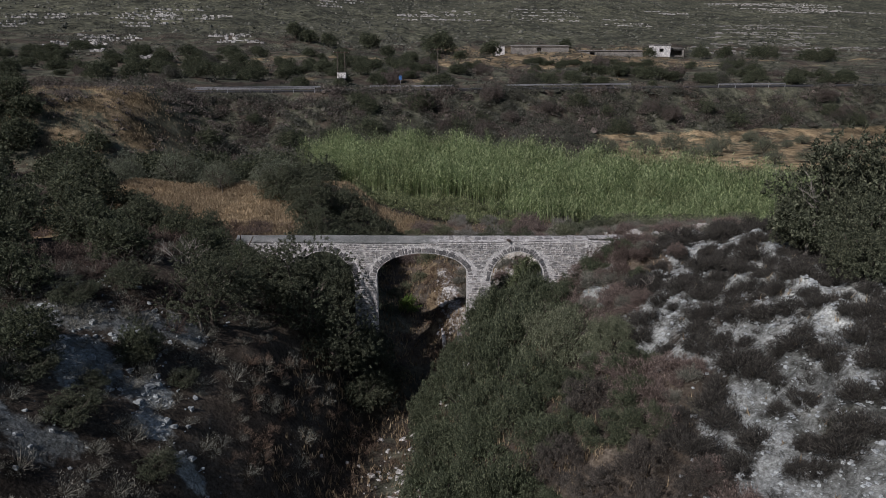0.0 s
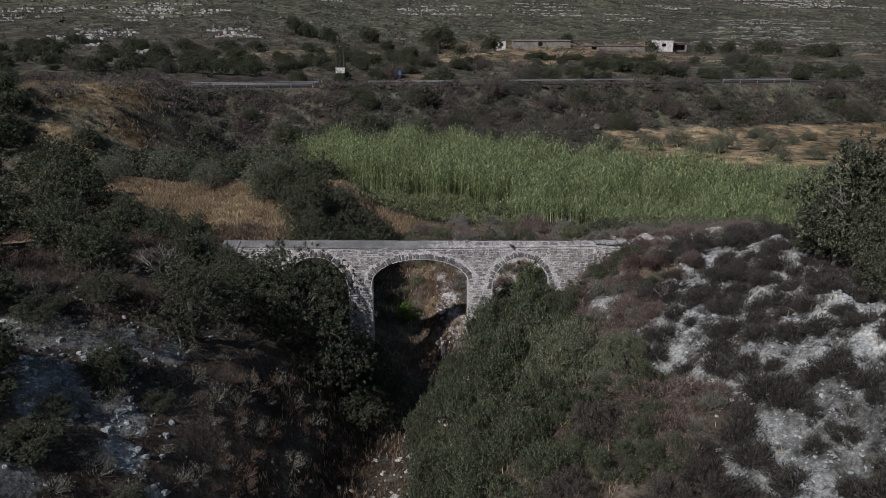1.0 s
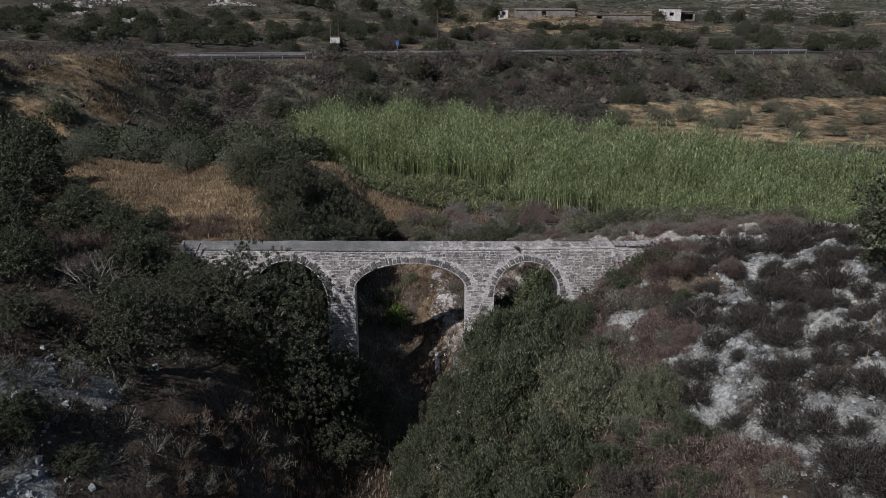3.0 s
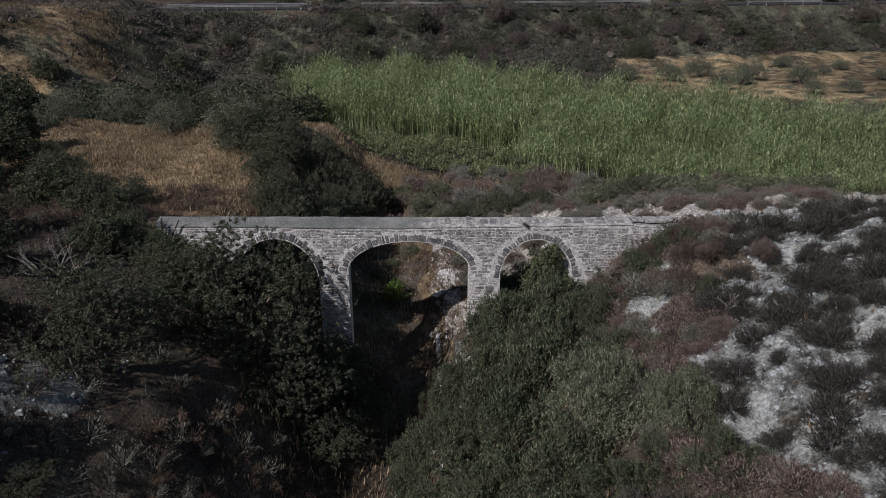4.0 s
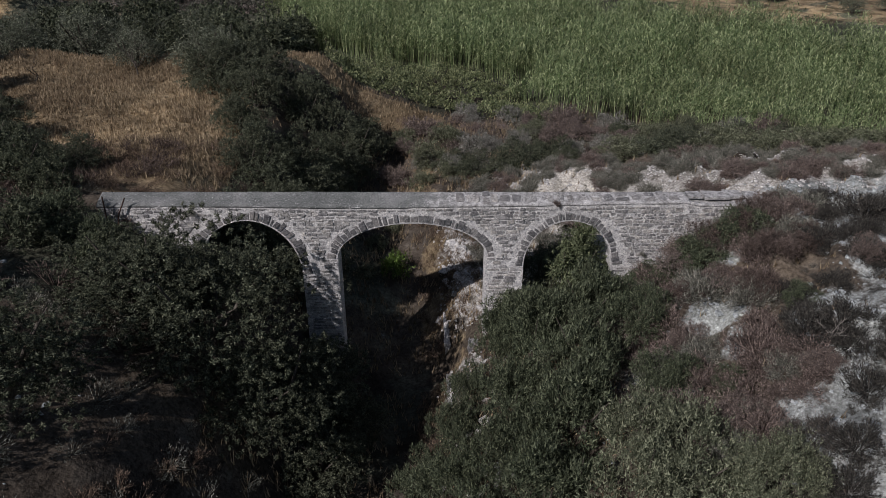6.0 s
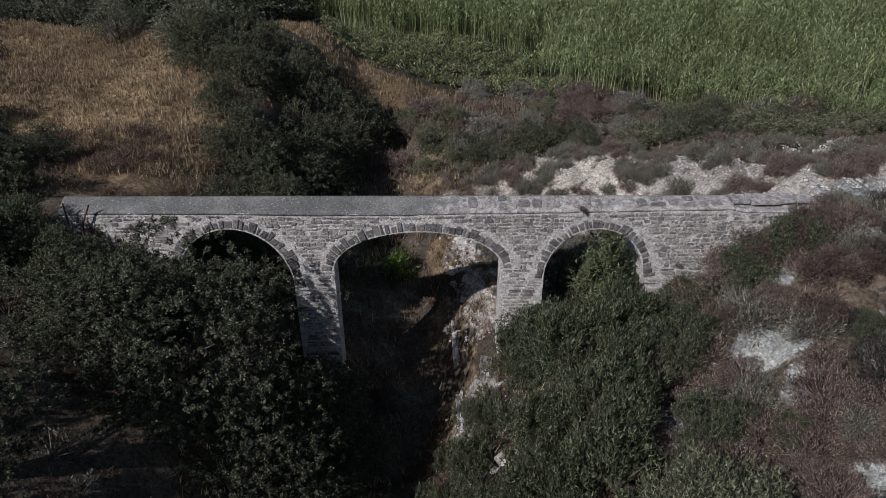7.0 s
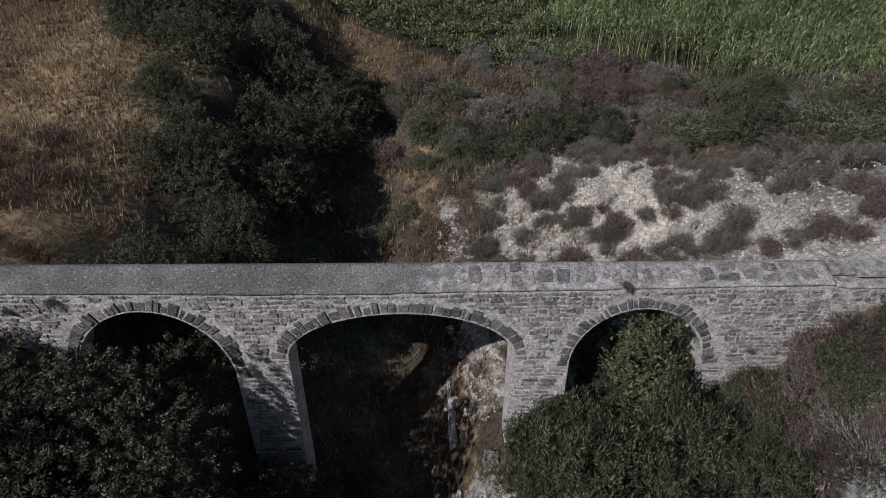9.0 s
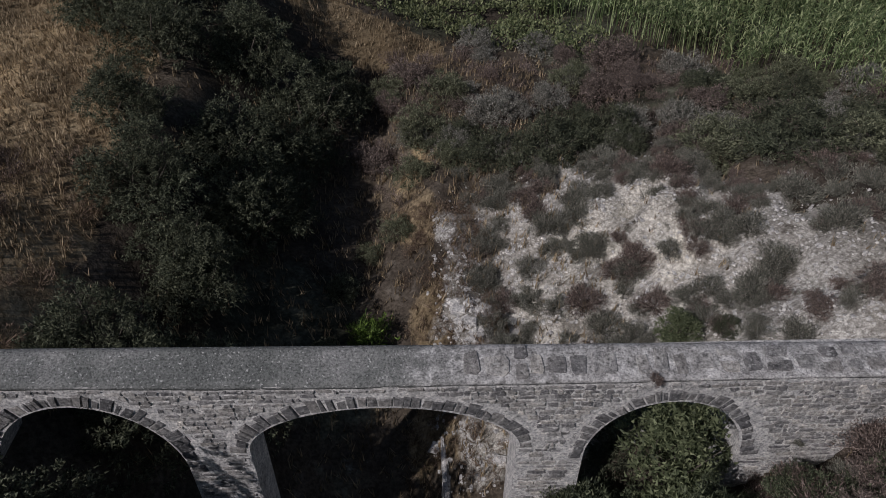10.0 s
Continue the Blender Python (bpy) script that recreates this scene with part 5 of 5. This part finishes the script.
# ---- farm buildings at the mountain's foot ----
def shed(name, x, y, wide, deep, tall, label, wall, openings=(), lean=0.0, base=None):
    ob = tagged(new(name), label, "building", "farm buildings")
    ob.location = (x, y, (height(x, y) if base is None else base))
    bm = bmesh.new()
    t = 0.25
    xs = [-wide / 2]
    for a, b, lo, hi in openings:
        xs += [a, b]
    xs.append(wide / 2)
    for k in range(len(xs) - 1):
        if k % 2 == 0:
            box(bm, xs[k], xs[k + 1], -deep / 2, -deep / 2 + t, -1.5, tall)
        else:
            a, b, lo, hi = openings[k // 2]
            box(bm, a, b, -deep / 2, -deep / 2 + t, -1.5, lo)
            box(bm, a, b, -deep / 2, -deep / 2 + t, hi, tall)
    box(bm, -wide / 2, wide / 2, deep / 2 - t, deep / 2, -1.5, tall)
    box(bm, -wide / 2, -wide / 2 + t, -deep / 2 + t, deep / 2 - t, -1.5, tall)
    box(bm, wide / 2 - t, wide / 2, -deep / 2 + t, deep / 2 - t, -1.5, tall)
    walls = part("wall", bm, wall, ob)
    bm = bmesh.new()
    box(bm, -wide / 2 - 0.3, wide / 2 + 0.3, -deep / 2 - 0.4, deep / 2 + 0.3, tall + 0.004, tall + 0.2)
    for v in bm.verts:
        if v.co.y > 0:
            v.co.z += lean
    part("roof", bm, TIN, ob, "dull flat sheet roof")
    for a, b, lo, hi in openings:
        bm = bmesh.new()
        for q in ((a, a + 0.08, lo, hi), (b - 0.08, b, lo, hi), (a + 0.08, b - 0.08, hi - 0.08, hi)):
            box(bm, q[0], q[1], -deep / 2 - 0.03, -deep / 2 + t + 0.02, q[2], q[3])
        part("opening_frame", bm, DARK_OPENING, walls, "dark frame of an opening")
    return ob


shed("farm_hut", 98, 297, 7.0, 6.0, 4.6, "small whitewashed flat-roofed farm hut with one window", WHITEWASH, [(-1.0, 0.6, 1.8, 3.0)])
shed("lean_to", 105, 299, 6.0, 5.0, 3.0, "low open lean-to beside the farm hut", TIN, [(-2.4, 2.2, 0.3, 2.4)], 0.3)
shed("farm_hut", 32, 297, 3.6, 4.0, 3.8, "small white farm hut with a dark window", WHITEWASH, [(-0.7, 0.7, 1.4, 2.6)])
shed("long_shed", 48.5, 298, 23.0, 6.0, 2.1, "long low grey animal shed with an open bay", TIN, [(-1.5, 0.2, 0.2, 1.6)], 0.5)
shed("long_shed", 78, 299, 26.0, 5.0, 1.9, "long low grey wall-like shed", TIN, [(-9, -7, 0.2, 1.4)], 0.2)
for x, y, s in ((27, 286, 2.2), (31, 310, 2.0), (60, 305, 1.9), (8, 282, 3.0), (4, 285, 2.4), (-20, 290, 2.2), (-22, 296, 2.0), (-52, 305, 2.4), (-46, 303, 2.2), (-38, 300, 2.0), (90, 285, 1.5), (112, 290, 2.0), (120, 284, 1.8),
                (131, 280, 2.0), (140, 290, 2.2), (-12, 262, 1.6), (152, 282, 2.2), (165, 292, 2.4)):
    tree("farm_tree", FAR[rng.randrange(3)], x, y, s, rng.uniform(0, 6), "dark round tree near the farm buildings", group="trees near the farm")


for k in range(150):
    x = rng.uniform(-80, 105)
    below = k < 85
    v = rng.uniform(-21, -3) if below else rng.uniform(13, 75)
    y = 143 + 0.25 * x + v
    if (below and ((x > 30 and v < -11) or bool(inside(REEDS, np.array([x]), np.array([y]))[0]) or (x < -36 and v < -8) or ((-44 < x < -22 or 62 < x < 84) and v > -9))):
        continue
    which = rng.choice((0, 0, 1, 2))
    tree("scrub_tree", SCRUBTREE[which], x, y, rng.uniform(0.7, 1.5), rng.uniform(0, 6), ("dark green", "brownish", "grey-green")[which] + " low tree " + ("in the scrub below the road" if below else "on the plain beyond the road"), "tree", "low trees near the road")

for k in range(210):
    x = rng.uniform(-120, 14) if k < 160 else rng.uniform(24, 120)
    v = rng.uniform(13, 118) if k < 160 else rng.uniform(14, 44)
    y = 143 + 0.25 * x + v
    if float(ground_cover(np.array([x]), np.array([y]))[0, 1]) > 0.45 or (x > -48 and x < -18 and v < 20):
        continue
    tree("plain_tree", FAR[rng.randrange(3)], x, y, rng.uniform(0.7, 1.5), rng.uniform(0, 6), "dark green tree in the woods beyond the road", "tree", "trees beyond the road", sz=rng.uniform(0.7, 1.0))
for k in range(26):
    x = 34 + 1.7 * k + rng.uniform(-0.6, 0.6)
    tree("hedge_bush", FAR[rng.randrange(3)], x, 234 + 0.12 * (x - 34) + rng.uniform(-2, 2), rng.uniform(0.7, 1.2), rng.uniform(0, 6), "dark hedge bush along the dry farm field", "bush", "hedge along the farm field", sz=0.75)

# ---- terraces and rock ledges on the mountain ----
def stone_band(name, label, seed, x0, x1, y0, tall, material, broken=0.25, size=2.2, wander=1.0):
    """A line of uneven blocks that keeps to one height along the hillside."""
    r = np.random.RandomState(seed)
    vs, fs = [], []
    f = np.array([(4, 5, 6, 7), (0, 1, 5, 4), (1, 2, 6, 5), (2, 3, 7, 6), (3, 0, 4, 7)])
    x, y, level = x0, y0, height(x0, y0)
    while x < x1:
        w = size * r.uniform(0.4, 1.9)
        climb = (height(x, y + 2) - height(x, y - 2)) / 4
        y = min(max(y - 0.6 * (height(x, y) - level) / max(climb, 0.06), y - 2.5), y + 2.5)
        if r.rand() > broken * (1 + 0.8 * math.sin(x * 0.4 + seed)):
            yy = y + r.normal(0, 0.5 * wander)
            h, dp = tall * r.uniform(0.4, 1.3), r.uniform(0.5, 1.3)
            b = np.array([(0, 0, -1), (w, 0, -1), (w, dp, -1), (0, dp, -1), (0.1 * w, 0.15, h), (0.9 * w, 0.15, h * r.uniform(0.7, 1.1)), (w, dp, h), (0, dp, h)]) + r.normal(0, 0.1, (8, 3))
            fs.append(f + 8 * len(vs))
            vs.append(b + (x, yy, height(x + w / 2, yy)))
        x += w
    if not vs:
        return None
    return tagged(new(name, fast_mesh(name, np.concatenate(vs), np.concatenate(fs), [material])), label, "rocks", "stone bands on the mountain", "stuff")


for k in range(26):
    r0 = random.Random(200 + k)
    x0, y0 = 118 + 4.5 * (k % 13) + r0.uniform(0, 70), 322 + 13 * (k % 13) + r0.uniform(-4, 4)
    stone_band("terrace_wall", "pale dry-stone terrace wall on the slope", 200 + k, x0, x0 + r0.uniform(22, 60), y0, 0.5, TERRACE, 0.42, 2.0, 0.8)
# rock ledges, as rows of (x, y, reach, rows, step)
for k, (x0, y0, reach, rows, step) in enumerate(((-142, 322, 30, 9, 5.5), (-112, 350, 26, 3, 4.5), (-136, 254, 32, 7, 6.0), (-104, 212, 14, 2, 4.0), (-80, 193, 18, 2, 3.0), (-88, 282, 28, 5, 6.0), (-76, 438, 40, 4, 14.0),
                                                 (56, 436, 46, 5, 13.0), (160, 520, 34, 3, 6.0), (232, 556, 150, 8, 9.0), (-190, 300, 40, 6, 9.0), (-20, 430, 60, 4, 18.0), (110, 440, 40, 3, 12.0))):
    for j in range(rows):
        r0 = random.Random(300 + 10 * k + j)
        stone_band("rock_ledge", "pale broken limestone ledge on the mountainside", 300 + 10 * k + j, x0 + reach * r0.uniform(0, 0.4), x0 + reach * r0.uniform(0.55, 1.05), y0 + step * (j + r0.uniform(-0.3, 0.3)), (0.5 if x0 < 0 else 0.3) + y0 * 0.0006, ROCK, 0.4, 0.9)


# ---- the bridge's stones ----
def wedge_mesh(points_front, depth, jitter, rr):
    """A block with four front corners (x, z), bevelled in and reaching back into the wall."""
    cx, cz = sum(p[0] for p in points_front) / 4, sum(p[1] for p in points_front) / 4
    ring0 = [(x, FRONT + depth, z) for x, z in points_front]
    ring1 = [(x, FRONT - jitter * 0.3, z) for x, z in points_front]
    ring2 = [(x + (cx - x) * 0.16 + rr.uniform(-0.008, 0.008), FRONT - jitter, z + (cz - z) * 0.16 + rr.uniform(-0.008, 0.008)) for x, z in points_front]
    v = ring0 + ring1 + ring2
    f = [(8, 9, 10, 11)]
    for i in range(4):
        j = (i + 1) % 4
        f += [(i, j, 4 + j, 4 + i), (4 + i, 4 + j, 8 + j, 8 + i)]
    return v, f


def piece(name, v, f, material):
    me = bpy.data.meshes.new(name)
    me.from_pydata(v, [], f)
    me.materials.append(material)
    me.update()
    ob = new(name, me)
    ob.parent = aqueduct
    return ob


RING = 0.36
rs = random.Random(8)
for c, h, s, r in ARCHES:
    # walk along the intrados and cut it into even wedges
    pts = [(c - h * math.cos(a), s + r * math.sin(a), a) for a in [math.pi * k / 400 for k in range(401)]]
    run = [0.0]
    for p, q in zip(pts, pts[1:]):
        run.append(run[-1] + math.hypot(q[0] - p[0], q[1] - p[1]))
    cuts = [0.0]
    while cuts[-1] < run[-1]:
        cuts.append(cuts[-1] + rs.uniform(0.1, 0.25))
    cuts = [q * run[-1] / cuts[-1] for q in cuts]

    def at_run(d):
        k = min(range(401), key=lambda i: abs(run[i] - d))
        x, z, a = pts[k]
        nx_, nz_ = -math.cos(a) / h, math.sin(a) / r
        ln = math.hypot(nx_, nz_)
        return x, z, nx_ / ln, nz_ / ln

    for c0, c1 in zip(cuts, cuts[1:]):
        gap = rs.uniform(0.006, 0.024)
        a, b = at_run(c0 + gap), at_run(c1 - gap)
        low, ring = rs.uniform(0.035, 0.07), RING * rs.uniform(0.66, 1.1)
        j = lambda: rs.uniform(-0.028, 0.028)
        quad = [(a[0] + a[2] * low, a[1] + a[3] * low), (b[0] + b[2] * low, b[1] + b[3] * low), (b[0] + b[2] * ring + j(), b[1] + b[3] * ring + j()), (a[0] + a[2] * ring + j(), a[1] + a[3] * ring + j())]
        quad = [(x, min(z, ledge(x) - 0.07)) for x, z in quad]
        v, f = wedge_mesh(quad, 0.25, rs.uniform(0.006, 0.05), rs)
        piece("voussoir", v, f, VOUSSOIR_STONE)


def in_ring(x, z):
    for c, h, s, r in ARCHES:
        if z < s:
            if abs(x - c) < h + 0.01:
                return True
        elif ((x - c) / (h + RING + 0.03)) ** 2 + ((z - s) / (r + RING + 0.03)) ** 2 < 1:
            return True
    return False


def cobble(x0, x1, z0, z1, proud):
    """A rounded rubble stone in the face, eight-sided, set into the mortar."""
    w, h = x1 - x0, z1 - z0
    cx, cz = (x0 + x1) / 2, (z0 + z1) / 2
    cut = rs.uniform(0.15, 0.35)
    ring = []
    for px, pz in ((-1, -1 + cut), (-1 + cut, -1), (1 - cut, -1), (1, -1 + cut), (1, 1 - cut), (1 - cut, 1), (-1 + cut, 1), (-1, 1 - cut)):
        ring.append((cx + px * w / 2 + rs.uniform(-0.026, 0.026), cz + pz * h / 2 + rs.uniform(-0.02, 0.02)))
    v = [(x, FRONT + 0.04, z) for x, z in ring]
    v += [(cx + (x - cx) * 0.9, FRONT - proud + rs.uniform(-0.006, 0.006), cz + (z - cz) * 0.86) for x, z in ring]
    f = [tuple(range(8, 16))] + [(i, (i + 1) % 8, 8 + (i + 1) % 8, 8 + i) for i in range(8)]
    return v, f


near_stones, rest = [], []
z, course = 3.0, 0
while z < 11.3:
    # long flat stones in the piers, small rubble in the spandrels
    pier = z < 9.0
    hgt = rs.uniform(0.1, 0.15) if pier else rs.uniform(0.085, 0.155)
    x = LEFT_END + 0.03
    while x < RIGHT_END - 0.1:
        if pier:
            w = rs.uniform(0.2, 0.52)
        else:
            w = rs.uniform(0.09, 0.2) if rs.random() < 0.62 else rs.uniform(0.2, 0.4)
        x1 = min(x + w, RIGHT_END - 0.03)
        mx = (x + x1) / 2
        wob = (0.015 if pier else 0.04) * noise.noise((mx * 0.8, course * 0.15, 0.0))
        bed = 0.02 if pier else 0.0
        lo, top = z + wob + bed + rs.uniform(-0.015, 0.03), min(z + hgt + wob + rs.uniform(-0.03, 0.015), ledge(mx) - 0.09)
        if top - lo > 0.045 and rs.random() > 0.08 and lo > height(mx, FRONT) - 0.5 and not any(in_ring(px, pz) for px in (x, mx, x1) for pz in (lo, top)):
            g = rs.uniform(0.006, 0.022)
            v, f = cobble(x + g, x1 - g, lo + g * 0.6, top - g * 0.6, rs.uniform(0.01, 0.034))
            (near_stones if -3.9 < mx < 4.3 and z > 8.9 else rest).append((v, f))
        x = x1
    z += hgt
    course += 1
for v, f in near_stones[:300]:
    piece("stone", v, f, STONE)
rest += near_stones[300:]
vs, fs = [], []
for v, f in rest:
    fs += [tuple(i + len(vs) for i in q) for q in f]
    vs += v
tagged(piece("stonework", vs, fs, STONE), "rough grey limestone rubble in courses", kind="stuff")


# ---- flat stones in the coping ----
def coping_height(x, y):
    prof = coping_profile(x)[1:6]
    return float(np.interp(y, [q[0] for q in prof], [q[1] for q in prof]))


x = 1.4
while x < 9.0:
    w = rs.uniform(0.22, 0.5)
    rows = [(0.12, rs.uniform(0.42, 0.56))] if rs.random() < 0.7 else [(0.08, rs.uniform(0.26, 0.34)), (0.38, rs.uniform(0.56, 0.66))]
    for y0, y1 in rows:
        y, y1 = FRONT + y0 + rs.uniform(-0.03, 0.05), FRONT + y1
        if rs.random() < 0.85:
            ring = []
            for px, py in ((0.0, 0.1), (0.12, 0.0), (0.85, 0.0), (1.0, 0.14), (1.0, 0.84), (0.9, 1.0), (0.14, 1.0), (0.0, 0.88)):
                ring.append((x + w * (0.04 + 0.92 * px) + rs.uniform(-0.03, 0.03), y + (y1 - y) * py + rs.uniform(-0.03, 0.03)))
            mx, my = sum(q[0] for q in ring) / 8, sum(q[1] for q in ring) / 8
            up = rs.uniform(0.016, 0.03)
            v = [(px, py, coping_height(px, py) - 0.06) for px, py in ring]
            v += [(mx + (px - mx) * 0.92, my + (py - my) * 0.92, coping_height(px, py) + up + rs.uniform(-0.003, 0.003)) for px, py in ring]
            f = [tuple(range(8, 16))] + [(i, (i + 1) % 8, 8 + (i + 1) % 8, 8 + i) for i in range(8)]
            piece("coping_stone", v, f, VOUSSOIR_STONE if rs.random() < 0.4 else STONE)
    x += w + rs.uniform(0.02, 0.09)

# ---- loose slabs on the broken end of the wall, propped on stones ----
x = 9.34
while x < RIGHT_END - 0.6:
    w = rs.uniform(0.45, 0.95)
    j = lambda: rs.uniform(-0.04, 0.04)
    y0, y1, top = FRONT + rs.uniform(0.16, 0.3), BACK - rs.uniform(0.0, 0.15), crest(x + w / 2) - 0.02
    v = [(x + j(), y0 + j(), top - 0.08), (x + w + j(), y0 + j(), top - 0.08), (x + w + j(), y1 + j(), top - 0.08), (x + j(), y1 + j(), top - 0.08)]
    v += [(px, py, top + j() * 0.3) for px, py, _ in v]
    piece("slab", v, [(4, 5, 6, 7), (0, 1, 5, 4), (1, 2, 6, 5), (2, 3, 7, 6), (3, 0, 4, 7), (3, 2, 1, 0)], COPING)
    for px in (x + 0.16 * w, x + 0.84 * w):
        v = [(px - 0.08 + j() * 0.5, y0 + 0.12, top - 0.3), (px + 0.08 + j() * 0.5, y0 + 0.12, top - 0.3), (px + 0.08, y1 - 0.05, top - 0.3), (px - 0.08, y1 - 0.05, top - 0.3)]
        v += [(a, b, top - 0.07) for a, b, _ in v]
        piece("prop_stone", v, [(4, 5, 6, 7), (0, 1, 5, 4), (1, 2, 6, 5), (2, 3, 7, 6), (3, 0, 4, 7)], STONE)
    x += w + rs.uniform(0.01, 0.05)

# ---- small iron posts at the bridge's end ----
for x, y, lean in ((-10.0, 37.55, 0.02), (-9.75, 37.6, 0.45)):
    z = height(x, y)
    v, f = tube([(0, 0, -0.3), (lean * 0.3, 0, 0.4), (lean, 0, 1.0)], [0.03, 0.028, 0.025], 6)
    post = tagged(new("iron_post", fast_mesh("iron_post", v, f, [RUST], True)), "thin rusty iron post beside the bridge wall", "post")
    post.location = (x, y, max(z, 10.2))

# ---- a fallen-in channel wall and a dressed block under the great arch ----
def rough_block(name, label, category, x0, x1, y0, y1, z0, tall, seed, material):
    """A masonry block with worn, uneven edges, sunk into the ground."""
    r0 = random.Random(seed)
    bm = bmesh.new()
    box(bm, x0, x1, y0, y1, z0 - 0.6, z0 + tall)
    bmesh.ops.subdivide_edges(bm, edges=[e for e in bm.edges], cuts=3, use_grid_fill=True)
    for v in bm.verts:
        v.co += Vector((r0.uniform(-0.03, 0.03), r0.uniform(-0.05, 0.05), r0.uniform(-0.06, 0.06)))
    me = bpy.data.meshes.new(name)
    bm.to_mesh(me)
    bm.free()
    me.materials.append(material)
    return tagged(new(name, me), label, category)


rough_block("channel_wall", "low pale masonry wall along the gully under the bridge", "wall", 1.12, 1.34, 39.0, 41.2, height(1.2, 40.1), 0.16, 31, MORTAR)
rough_block("channel_wall", "low pale masonry wall along the gully before the bridge", "wall", 1.15, 1.36, 35.6, 37.4, height(1.25, 36.5), 0.14, 32, MORTAR)
rough_block("stone_block", "square dressed stone block on the gully bank", "block", 1.95, 2.3, 37.4, 37.72, height(2.1, 37.55), 0.3, 33, STONE)
rubble("white_outcrop", "white chalk boulders behind the great arch", 34, 240, (1.0, 3.4, 42.2, 45.6), lambda x, y, u: u < np.exp(-((x - 2.2) / 0.9) ** 2 - ((y - 43.8) / 1.2) ** 2), (0.12, 0.55), CHALK)

# ---- tufts growing out of the bridge wall ----
for x, z, size in ((-7.3, 10.95, 0.34), (4.78, 11.16, 0.3), (-8.3, 10.7, 0.3), (-9.4, 10.6, 0.5), (7.9, 9.2, 0.3)):
    tuft = new("wall_tuft", SHRUBS[rng.randrange(6)])
    tuft.location = (x, FRONT - 0.03, z - 0.08)
    tuft.rotation_euler = (0.5, 0, rng.uniform(0, 6))
    tuft.scale = (size, size, size)
    tagged(tuft, "small dry tuft growing out of the bridge wall", "shrub", "tufts on the wall")
